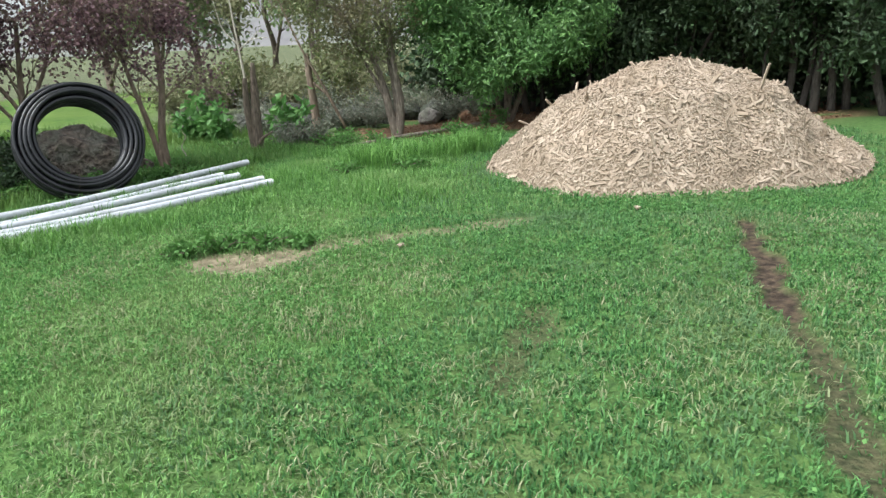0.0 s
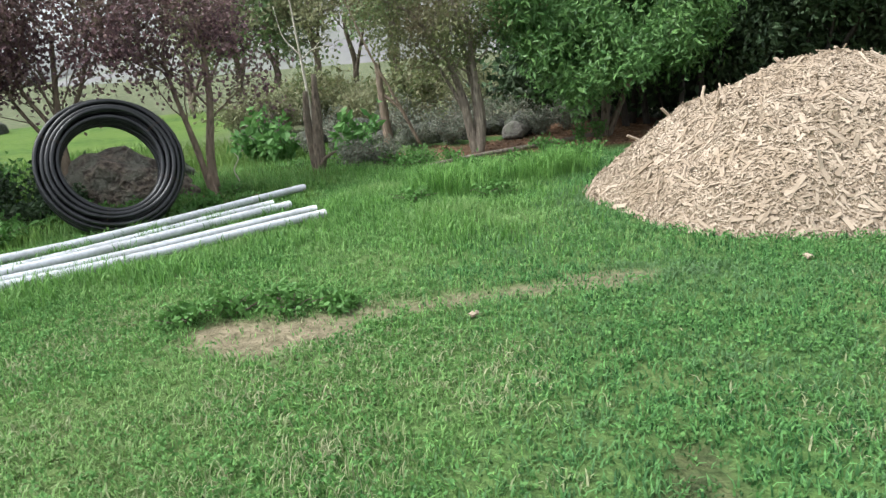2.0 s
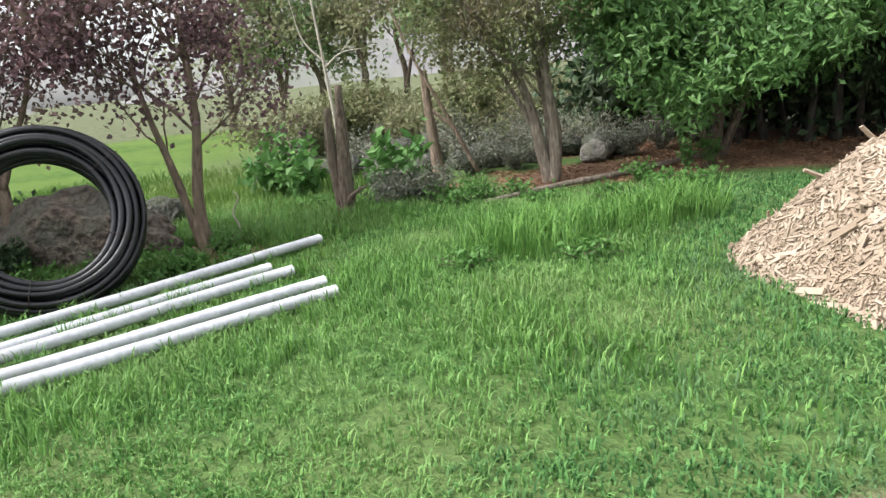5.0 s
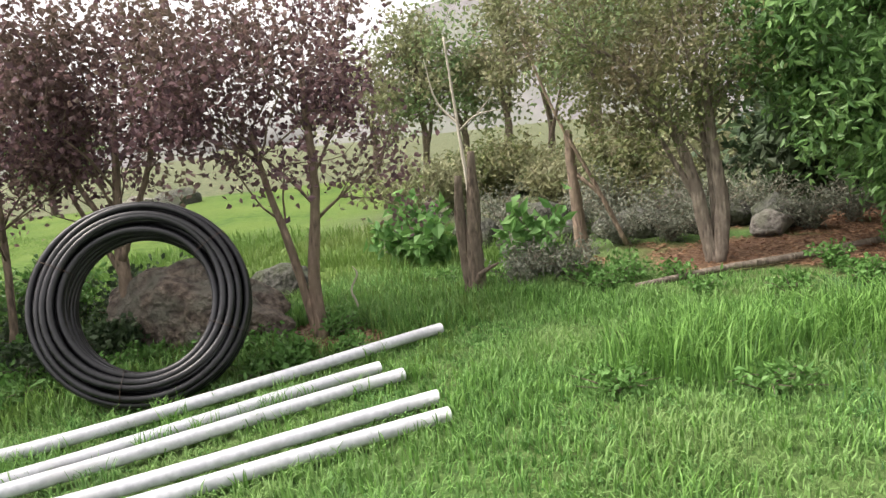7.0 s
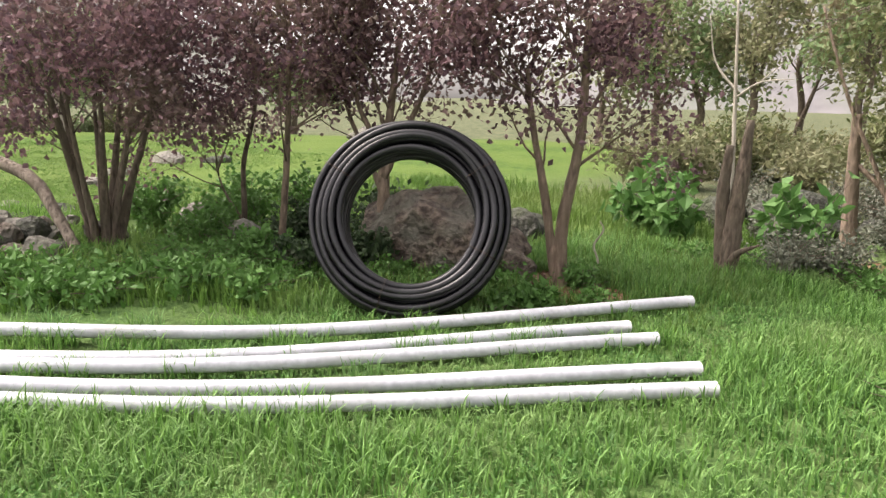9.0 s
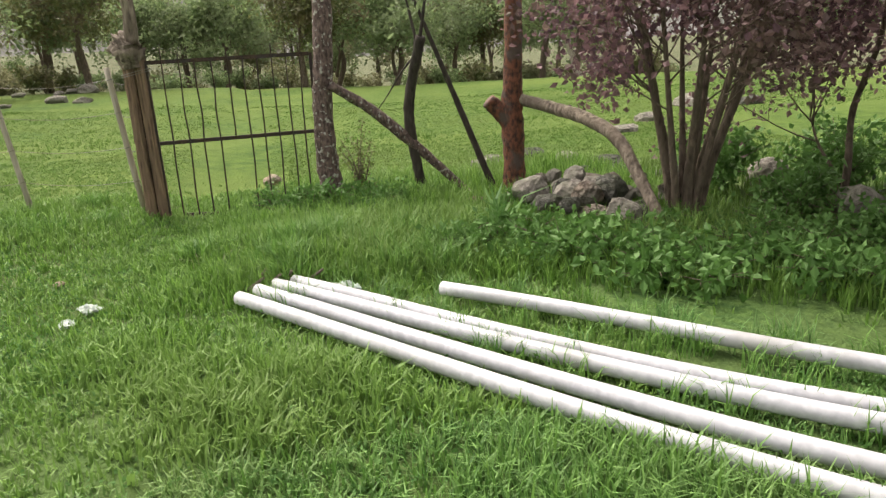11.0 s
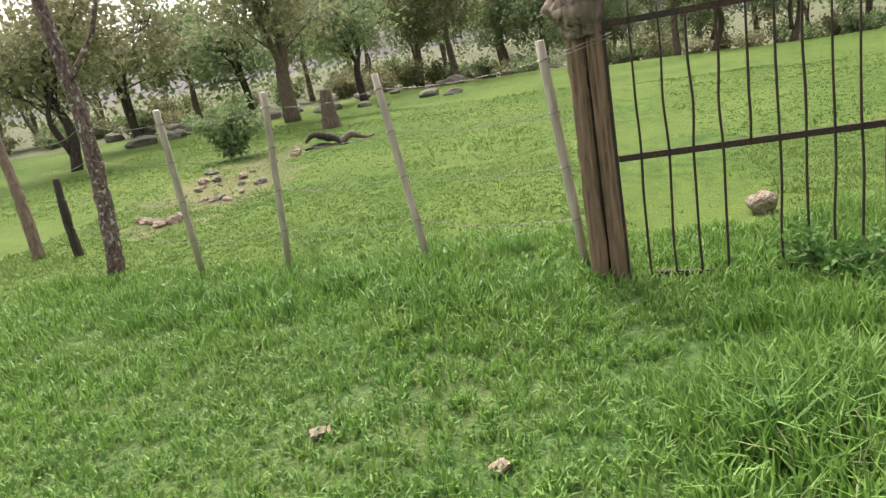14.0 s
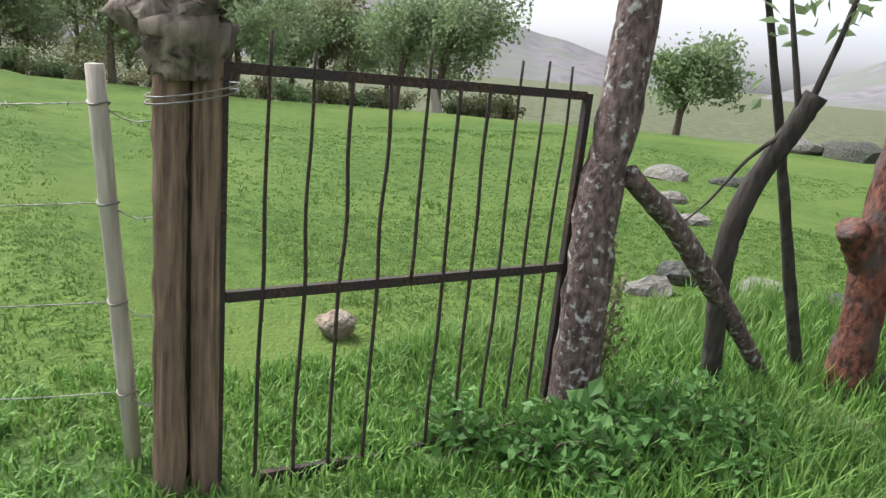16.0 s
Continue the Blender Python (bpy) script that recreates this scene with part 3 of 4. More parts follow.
# rocks
def rock(name, x, y, sx, sy, sz, label, material, seed, turn=0, cuts=3, group=""):
    rng = np.random.default_rng(seed)
    ob = part(name, mesh_np(name, *boulder(rng, sx, sy, sz, cuts), material, cuts > 2))
    ob.location, ob.rotation_euler = (x, y, float(ground(x, y)) - sz * 0.1), (0, 0, radians(turn))
    return tagged(ob, label, "rock", group)


rock("boulder", -5.0, 9.85, 1.7, 0.9, 1.2, "large brown weathered boulder behind the pipe coil", BROWNROCK, 81, 20, 5)
rock("boulder", -5.3, 11.6, 1.0, 0.7, 0.62, "boulder covered in grey lichen, darkened with painted shade", DARKROCK, 82, -30, 4)
rock("boulder", -6.85, 9.12, 0.55, 0.42, 0.52, "upright grey boulder among weeds", ROCK, 83, 50)
rock("boulder", -8.6, 9.6, 0.5, 0.45, 0.4, "grey boulder half hidden by weeds", ROCK, 84, 10)
rock("boulder", -0.15, 14.5, 0.6, 0.45, 0.4, "grey boulder in the thicket shade", ROCK, 85, 40)
rock("boulder", -1.6, 16.8, 1.4, 0.7, 0.5, "pale boulder on the far bank", ROCK, 86, 0)
heap = np.random.default_rng(90)
for k in range(40):
    s = heap.uniform(0.18, 0.42)
    rock("heap_stone", -8.3 + heap.normal(0, 0.5), 7.5 + heap.normal(0, 0.3), s, s * heap.uniform(0.7, 1), s * heap.uniform(0.6, 0.9), "angular grey-brown stone in a loose heap", (ROCK, DARKROCK, BROWNROCK)[k % 3], 91 + k, heap.uniform(0, 360), 2, "stone heap").location.z += max(0, 0.22 * heap.random())
rock("field_stone", -10.92, 4.73, 0.25, 0.22, 0.19, "rounded pale stone lying in the pasture", REDROCK, 120, 20)
rock("field_stone", -8.95, 6.62, 0.26, 0.2, 0.14, "rounded tan stone at the foot of the brace", REDROCK, 121, 70)
for k, (x, y, s) in enumerate(((-16.4, 13.8, 0.75), (-15.5, 14.5, 0.6), (-14.4, 11.6, 0.5), (-11.2, 8.0, 0.5), (-10.6, 8.3, 0.45), (-10.1, 8.6, 0.5), (-11.0, 7.4, 0.4), (-18.9, 24.6, 2.0), (-20.2, 24.0, 1.3), (-9.7, 8.0, 0.45), (-13.0, 10.4, 0.45), (-9.3, 8.9, 0.5))):
    rock("field_rock", x, y, s * 1.3, s, s * 0.7, "grey lichened rock bedded in the pasture", (ROCK, DARKROCK)[k % 2], 130 + k, k * 47, 2, "pasture rocks").location.z -= s * 0.16
shade = np.random.default_rng(138)
for k in range(9):
    s = shade.uniform(0.45, 0.95)
    rock("bank_boulder", -3.8 + 0.45 * k + shade.normal(0, 0.2), 14.9 + shade.normal(0, 0.35), s * 1.3, s, s * 0.75, "grey lichened boulder among the shrubs", DARKROCK, 1380 + k, shade.uniform(0, 360), 3, "shrub boulders")
litter = np.random.default_rng(140)
for k in range(34):
    x = litter.uniform(-18.0, -12.6)
    s = litter.uniform(0.06, 0.2)
    rock("loose_stone", x, -1.9 + 0.12 * (x + 15) + litter.normal(0, 0.4), s * 1.4, s, s * 0.7, "small loose stone on bare pasture soil", REDROCK if k % 3 else ROCK, 1400 + k, litter.uniform(0, 360), 2, "loose stones")
bank = np.random.default_rng(150)
for k in range(40):
    b, d = radians(bank.uniform(-128, -100)), bank.uniform(21, 30)
    s = bank.uniform(0.25, 0.8)
    rock("bank_rock", -6 + d * math.sin(b), 3.5 + d * math.cos(b), s * 1.4, s, s * 0.6, "pale rock on the stony bank", ROCK, 151 + k, bank.uniform(0, 360), 2, "stony bank")

# ---- coil of black pipe ----
def torus(R, r, n=56, m=10, wob=0.0, rng=None):
    a = np.arange(n) * 2 * np.pi / n
    b = np.arange(m) * 2 * np.pi / m
    rr = R + wob * np.sin(2 * a + rng.uniform(0, 6)) + wob * 0.6 * np.sin(3 * a + rng.uniform(0, 6))
    zz = wob * 0.8 * np.sin(a + rng.uniform(0, 6)) + wob * 0.5 * np.sin(2 * a + rng.uniform(0, 6))
    q = rr[:, None] + r * np.cos(b)[None]
    V = np.stack([q * np.cos(a)[:, None], q * np.sin(a)[:, None], zz[:, None] + r * np.sin(b)[None] + 0 * q], -1).reshape(-1, 3)
    i, j = np.meshgrid(np.arange(n), np.arange(m), indexing="ij")
    k = lambda p, s: (p % n * m + s % m).ravel()
    return V, np.stack([k(i, j), k(i + 1, j), k(i + 1, j + 1), k(i, j + 1)], 1)


coil_rng = np.random.default_rng(160)
facing = Vector((COIL_FACE[0], COIL_FACE[1], 0)).normalized()
axis = (facing * math.cos(radians(COIL_LEAN)) + Vector((0, 0, 1)) * math.sin(radians(COIL_LEAN))).normalized()
coil = thing("pipe_coil", *COIL_AT, "large coil of black plastic water pipe leaning on a tree", "pipe coil")
turn = axis.to_track_quat("Z", "Y").to_matrix().to_4x4()
coil.matrix_world = Matrix.Translation(COIL_AT) @ turn
for layer in range(5):
    rows = (8, 9, 9, 8, 6)[layer]
    for row in range(rows):
        R = 0.515 + 0.047 * layer + coil_rng.normal(0, 0.004)
        ring = part("turn", mesh_np("turn", *torus(R, 0.0245, wob=0.007, rng=coil_rng), HDPE, True), coil)
        ring.location = (coil_rng.normal(0, 0.006), coil_rng.normal(0, 0.006), (row - (rows - 1) / 2) * 0.0515)
for a in (-25, 35, 150, 255):
    c, s = math.cos(radians(a)), math.sin(radians(a))
    loop = [(c * q, s * q, z) for q, z in ((0.486, -0.225), (0.486, 0.225), (0.6, 0.245), (0.735, 0.175), (0.735, -0.175), (0.6, -0.245), (0.486, -0.225))]
    part("tie", mesh_np("tie", *tube(loop, [0.003], 6), IRON, True), coil, "thin dark wire tie")

# ---- white pipes ----
for k, (a, mid, b) in enumerate((((-2.80, 10.22), (-4.40, 7.73), (-6.49, 5.67)), ((-2.90, 9.31), (-4.68, 6.83), (-6.93, 4.80)), ((-2.65, 9.18), (-4.60, 6.73), (-6.91, 4.68)),
                                 ((-2.25, 8.82), (-4.38, 6.51), (-6.85, 4.57)), ((-2.08, 8.58), (-4.26, 6.34), (-6.76, 4.46)))):
    line = np.array([(*q, 0) for q in (a, mid, b)], float)
    line = curve(line, 14)
    line[:, 2] = ground(line[:, 0], line[:, 1]) + 0.07 + (0.02 if k == 0 else 0)
    line[:, 2] = np.convolve(np.pad(line[:, 2], 4, mode="edge"), np.ones(9) / 9, "valid")
    foot = line[0].copy()
    n = 14
    outer, fo = tube(line - foot, [0.043], n, cap=False)
    inner, fi = tube(line - foot, [0.038], n, cap=False)
    ko = len(outer)
    rims = [[e + i, e + (i + 1) % n, e + (i + 1) % n + ko, e + i + ko] for e in (0, ko - n) for i in range(n)]
    me = mesh_np("pvc_pipe", np.concatenate([outer, inner]), np.concatenate([fo, fi[:, ::-1] + ko, np.array(rims)]), PIPE, True)
    ob = tagged(new("pvc_pipe", me), "long white plastic pipe lying in the grass", "pipe", "bundle of white pipes")
    ob.location = foot

# ---- mulch pile ----
def mound(x, y):
    u, v = (x - 2.92) / 2.32, (y - 8.62) / np.where(np.asarray(y) < 8.62, 1.66, 1.9)
    a = np.arctan2(v, u)
    edge = 1 + 0.05 * np.sin(3 * a + 1) + 0.04 * np.sin(5 * a)
    r = np.hypot(u, v) / edge
    h = 1.20 * (1 - np.clip(r, 0, 1.2) ** 2.15) + 0.07 * np.exp(-((x - 2.65) ** 2 / 0.16 + (y - 8.5) ** 2 / 0.5))
    h = h - 0.17 * smooth(1.12, 1.3, x - 2.92 + 0.15 * lumps((x, y), 0.3, 18)) * smooth(0.0, 0.5, h)
    h = h + 0.06 * np.exp(-((x - 2.9) ** 2 / 1.2 + (h - 0.85) ** 2 / 0.01))
    return h + (0.05 * lumps((x, y), 0.42, 14) + 0.03 * lumps((x, y), 0.16, 15)) * smooth(-0.1, 0.2, h)


pile = thing("mulch_pile", 2.92, 8.62, 0, "heaped mound of pale tan wood-chip mulch", "mulch pile")
px_, py_ = np.meshgrid(np.linspace(-2.75, 2.75, 110), np.linspace(-2.3, 2.3, 92), indexing="ij")
pz_ = np.maximum(mound(px_ + 2.92, py_ + 8.62), -0.08)
i_, j_ = np.meshgrid(np.arange(109), np.arange(91), indexing="ij")
k0 = (i_ * 92 + j_).ravel()
part("mound_body", mesh_np("mound_body", np.stack([px_, py_, pz_], -1).reshape(-1, 3), np.stack([k0, k0 + 92, k0 + 93, k0 + 1], 1), MULCH, True), pile)
chip_rng = np.random.default_rng(170)


def chips(n, long, thick):
    q = chip_rng.uniform(-1, 1, (n * 2, 2)) * (2.55, 2.1)
    z = mound(q[:, 0] + 2.92, q[:, 1] + 8.62)
    keep = (z > -0.05) & (chip_rng.random(len(z)) < 0.95)
    q, z = q[keep][:n], z[keep][:n]
    n = len(q)
    e = 0.02
    gx = (mound(q[:, 0] + 2.92 + e, q[:, 1] + 8.62) - z) / e
    gy = (mound(q[:, 0] + 2.92, q[:, 1] + 8.62 + e) - z) / e
    nor = np.stack([-gx, -gy, np.ones(n)], 1)
    nor /= np.linalg.norm(nor, axis=1)[:, None]
    d = unit(chip_rng, n)
    d -= nor * ((d * nor).sum(1) * chip_rng.uniform(0.45, 1.0, n))[:, None]
    d /= np.linalg.norm(d, axis=1)[:, None]
    s = np.cross(d, nor)
    s /= np.linalg.norm(s, axis=1)[:, None] + 1e-9
    t = np.cross(s, d)
    L = (long * chip_rng.lognormal(0, 0.45, n))[:, None] / 2
    Wd = (thick * chip_rng.uniform(0.6, 1.7, n))[:, None] / 2
    H = Wd * 0.45
    c = np.stack([q[:, 0], q[:, 1], np.maximum(z, 0.0) + 0.012], 1)
    V = np.stack([c + a * d * L + b * s * Wd * (0.7 if a > 0 else 1) + g * t * H for a in (-1, 1) for b in (-1, 1) for g in (-1, 1)], 1).reshape(-1, 3)
    k = np.arange(n)[:, None] * 8
    F = np.stack([k + f for f in ([0, 1, 3, 2], [4, 6, 7, 5], [0, 4, 5, 1], [2, 3, 7, 6], [1, 5, 7, 3], [0, 2, 6, 4])], 1).reshape(-1, 4)
    return V, F


ob = part("chip_cover", mesh_np("chip_cover", *joined([chips(36000, 0.036, 0.011), chips(3400, 0.08, 0.018), chips(420, 0.15, 0.028), chips(60, 0.24, 0.03)]), CHIP), pile)
ob["kind"] = "stuff"

# ---- gate and fence ----
GX = -9.65
gate = thing("iron_gate", GX, 4.46, 0, "closed rusty iron-bar gate with uneven bent bars", "gate")


def bar(name, a, b, w, t, parent, material=IRON, label=""):
    """A flat bar from a to b, in the gate's own frame."""
    a, b = np.array(a, float), np.array(b, float)
    d = b - a
    L = np.linalg.norm(d)
    d /= L
    s = np.array([1.0, 0, 0])
    u = np.cross(d, s)
    c = [(p + x * s * t / 2 + y * u * w / 2) for p in (a, b) for x, y in ((-1, -1), (1, -1), (1, 1), (-1, 1))]
    return part(name, mesh_np(name, c, [[0, 3, 2, 1], [4, 5, 6, 7], [0, 1, 5, 4], [1, 2, 6, 5], [2, 3, 7, 6], [3, 0, 4, 7]], material), parent, label)


bar("stile", (0, -0.735, 0.05), (0, -0.745, 1.49), 0.032, 0.03, gate)
bar("stile", (0, 0.755, 0.1), (0, 0.755, 1.5), 0.032, 0.03, gate)
bar("rail", (0, -0.73, 1.475), (0, 0.74, 1.49), 0.035, 0.026, gate)
bar("rail", (0, -0.72, 0.735), (0, 0.74, 0.75), 0.036, 0.026, gate)
bar("rail", (0, -0.58, 0.03), (0, -0.08, 0.0), 0.034, 0.026, gate, label="loose bottom rail sunk in the grass")
bar("rail", (0, -0.08, -0.01), (0, 0.74, 0.05), 0.034, 0.026, gate)
bar_rng = np.random.default_rng(180)
for y, top, foot in ((-0.60, 1.6, 0.0), (-0.455, 1.55, 0.0), (-0.315, 1.475, 0.0), (-0.17, 1.475, 0.0), (-0.022, 1.6, 0.74), (0.118, 1.475, 0.0), (0.252, 1.475, 0.0), (0.388, 1.6, 0.0), (0.52, 1.61, 0.0), (0.64, 1.6, 0.02)):
    line = [(0.012, y + bar_rng.normal(0, 0.004) * (0 < j < 6), foot + (top - foot) * j / 6) for j in range(7)]
    part("bar", mesh_np("bar", *tube(curve(line, 4), [0.0075, 0.0075, 0.0055 if top > 1.5 else 0.0075], 7), IRON, True), gate)

post_rng = np.random.default_rng(190)
post = thing("gate_post", -9.66, 3.63, 0.05, "rough split timber gate post with a gnarled knob", "post")
part("half_round", mesh_np("half_round", *tube(curve([(0.0, -0.058, -0.1), (0, -0.06, 0.5), (0, -0.064, 1.1), (0, -0.058, 1.5)], 8), [0.054, 0.05, 0.049, 0.056], 22, 0.06, post_rng), TIMBER, True), post, "bark-ridged outer half")
part("split_half", mesh_np("split_half", *tube(curve([(0.0, 0.056, -0.1), (0, 0.05, 0.5), (0, 0.044, 1.1), (0, 0.04, 1.55)], 8), [0.062, 0.06, 0.058, 0.06], 5, 0.02, post_rng), TIMBER, True), post, "smoother sawn half")
# Dark tube set into the gap to stand in for its shade.
part("cleft_shade", mesh_np("cleft_shade", *tube([(-0.03, -0.008, -0.1), (-0.03, -0.012, 0.7), (-0.03, -0.014, 1.45)], [0.035], 8), DARKBARK, True), post, "dark strip standing in for shade in the weathered split")
knob = part("knob", mesh_np("knob", *tube(curve([(0, -0.02, 1.38), (0, -0.03, 1.48), (-0.01, -0.05, 1.56), (-0.02, -0.03, 1.62), (0, 0.0, 1.66)], 4), [0.085, 0.115, 0.135, 0.11, 0.06], 18, 0.2, post_rng), DEADWOOD, True), post, "gnarled burl around the head")
for k in range(7):
    a = post_rng.uniform(2.5, 5.2)
    part("splinter", mesh_np("splinter", *tube([(0, -0.08, 1.54), (0.06 * math.cos(a), -0.13, 1.56 + 0.05 * post_rng.random()), (0.1 * math.cos(a), -0.17 - 0.03 * post_rng.random(), 1.53 + 0.12 * post_rng.random())], [0.016, 0.01, 0.003], 5), DEADWOOD, True), knob)
part("pole", mesh_np("pole", *tube(curve([(0.02, 0.0, 1.6), (0.03, 0.02, 1.9), (0.02, -0.02, 2.5)], 6), [0.065, 0.055, 0.045], 10, 0.05, post_rng), DEADWOOD, True), post, "weathered pole above the knob")
for z in (1.33, 1.35):
    part("wire_wrap", mesh_np("wire_wrap", *tube([(0.125 * math.cos(t), 0.135 * math.sin(t), z + 0.03 * math.sin(t)) for t in np.linspace(0, 6.28, 25)], [0.003], 5), WIRE, True), post)

planted("lichen_trunk", -9.57, 5.31, "living gate-side trunk mottled with pale lichen", "tree",
        [([(0, 0, 0), (0.02, -0.03, 0.6), (0, -0.02, 1.1), (0, 0.03, 1.6), (-0.02, 0.06, 2.3), (0, 0.0, 3.0)], 0.098, 0.085)], LICHEN, FARLEAF, 191, 1, 0.9, 3, 0.08, 0.04, 6, 0.1, 0.8, 0.3, 4, 0.97)
snag("brace_pole", -9.5, 5.42, "lichen-spotted bent pole bracing the gate trunk", "pole",
     [([(0, -0.06, 1.22), (0, 0.3, 0.98), (0, 0.62, 0.7), (0.02, 0.95, 0.38), (0.02, 1.33, 0.0)], [0.045, 0.052, 0.058, 0.045, 0.04])], LICHEN, 192)
fork = snag("forked_snag", -9.5, 6.18, "bare dark forked tree with a few sparse leaves", "tree",
            [([(0, 0.05, 0), (0, 0.0, 0.35), (0.0, -0.06, 0.8), (0.04, -0.04, 1.12), (0.16, 0.02, 1.45), (0.22, 0.05, 1.62)], [0.055, 0.05, 0.055, 0.05, 0.05]),
             ([(0.18, 0.03, 1.5), (0.1, -0.02, 1.85), (0.02, -0.1, 2.3)], [0.018, 0.012, 0.005]), ([(0.2, 0.04, 1.56), (0.26, 0.1, 1.95), (0.3, 0.16, 2.4)], [0.018, 0.013, 0.006]),
             ([(0.15, 0.0, 1.45), (0.06, -0.12, 1.3), (0.0, -0.25, 1.1), (-0.08, -0.35, 0.95)], [0.012, 0.009, 0.006, 0.003])], DARKBARK, 193)
fr = np.random.default_rng(194)
at = np.concatenate([np.array([0.08, -0.04, 2.0]) + fr.normal(0, (0.03, 0.16, 0.2), (30, 3)), np.array([0.27, 0.12, 2.15]) + fr.normal(0, (0.03, 0.08, 0.2), (30, 3))])
part("foliage", mesh_np("foliage", *leaves(at, 0.085, 0.04, fr), FARLEAF), fork)
snag("thin_snag", -9.55, 6.92, "thin crooked bare stem beside the red trunk", "tree",
     [([(0.07, 0.1, 0), (0.06, -0.03, 0.3), (0.03, -0.2, 0.75), (0.0, -0.37, 1.2), (-0.03, -0.52, 1.6), (-0.08, -0.75, 2.2)], [0.04, 0.036, 0.03, 0.024, 0.014])], DARKBARK, 195, 8)
red = snag("red_trunk", -9.28, 7.14, "stout reddish peeling trunk with a sawn knob and long limb", "tree",
           [([(0, 0, 0), (0, 0, 0.4), (-0.02, 0.0, 0.95), (-0.02, 0.02, 1.5), (0, 0.02, 2.4)], [0.13, 0.108, 0.112, 0.09, 0.08]), ([(-0.02, -0.02, 0.75), (-0.05, -0.14, 0.9), (-0.06, -0.24, 1.0)], [0.09, 0.085, 0.075]),
            ([(0, 0.06, 1.0), (0.35, 0.25, 0.93), (0.85, 0.42, 0.84), (1.25, 0.5, 0.7), (1.6, 0.53, 0.4), (2.03, 0.57, 0.0)], [0.06, 0.06, 0.062, 0.058, 0.05, 0.045], DEADWOOD)], REDBARK, 196, 12)

stakes = (((-10.44, 0.40), (-10.22, 0.52), 1.42), ((-10.42, 1.18), (-10.28, 1.36), 1.42), ((-10.15, 2.38), (-10.2, 2.22), 1.42), ((-9.80, 3.48), (-9.72, 3.37), 1.45))
ends = []
for k, (foot, head, top) in enumerate(stakes):
    z = float(ground(*foot))
    lean = np.array([head[0] - foot[0], head[1] - foot[1], top - z])
    stake = thing("fence_stake", *foot, z, "thin grey weathered fence stake leaning in the grass", "fence post", "wire fence")
    s_rng = np.random.default_rng(200 + k)
    part("shaft", mesh_np("shaft", *tube([lean * t for t in (-0.05, 0.3, 0.6, 0.85, 1.0)], [0.028, 0.027, 0.028, 0.026], 8, 0.05, s_rng), STAKE, True), stake)
    for t in (0.22, 0.46, 0.70, 0.92):
        c = lean * t
        part("wire_tie", mesh_np("wire_tie", *tube([(c[0] + 0.031 * math.cos(a), c[1] + 0.031 * math.sin(a), c[2] + 0.006 * math.sin(2 * a)) for a in np.linspace(0, 6.28, 13)], [0.0035], 5), WIRE, True), stake)
    ends.append((np.array([*foot, z]), lean))
first = (np.array([-10.75, -0.66, 0.2]), np.array([-0.05, 0.05, 1.3]))
last = (np.array([-9.66, 3.56, 0.1]), np.array([0, 0, 1.33]))
far = (np.array([-11.6, -1.75, 0.15]), np.array([0.0, 0.0, 1.2]))
chain = [far, first, *ends, last]
for t in (0.22, 0.46, 0.70, 0.92):
    pts = []
    for (a, la), (b, lb) in zip(chain, chain[1:]):
        p, q = a + la * t, b + lb * t
        for s in np.linspace(0, 1, 8, endpoint=False):
            pts.append(p + (q - p) * s - np.array([0, 0, 0.04 * math.sin(math.pi * s)]))
    pts.append(chain[-1][0] + chain[-1][1] * t)
    strand = np.array(pts)
    wire = thing("barbed_wire", *strand[0], "slack rusty barbed-wire strand between the stakes", "wire", "wire fence")
    part("strand", mesh_np("strand", *tube(strand - strand[0], [0.002], 5), WIRE, True), wire)
    w_rng = np.random.default_rng(int(t * 100))
    barbs = []
    total = np.linspace(0, len(strand) - 1, 46)
    for s in total:
        c = np.array([np.interp(s, np.arange(len(strand)), strand[:, m]) for m in range(3)]) - strand[0]
        o = unit(w_rng, 1)[0] * 0.013
        barbs.append(tube([c - o, c + o], [0.0017, 0.001], 4))
    part("barb_mass", mesh_np("barb_mass", *joined(barbs), WIRE, True), wire)["kind"] = "stuff"

snag("corner_trunk", -10.8, -0.7, "slender lichen-spotted trunk at the fence corner", "tree",
     [([(0, 0, 0), (-0.05, 0.03, 0.5), (-0.08, 0.05, 1.3), (-0.1, -0.02, 2.0), (-0.12, -0.12, 3.0)], [0.08, 0.07, 0.06, 0.05]), ([(-0.08, 0.02, 1.7), (-0.2, 0.3, 2.1), (-0.2, 0.5, 2.6)], [0.03, 0.02, 0.012])], LICHEN, 210)
snag("dark_post", -11.6, -1.75, "short charred-looking post stump", "post", [([(0, 0, 0), (0.02, 0, 0.4), (0, 0, 0.85)], [0.05, 0.045, 0.035])], DARKBARK, 211)
snag("corner_trunk", -11.7, -2.35, "leaning brown trunk at the fence corner", "tree", [([(0, 0, 0), (-0.1, -0.1, 0.6), (-0.25, -0.3, 1.3), (-0.3, -0.5, 2.4)], [0.07, 0.06, 0.05, 0.04])], PALEBARK, 212)

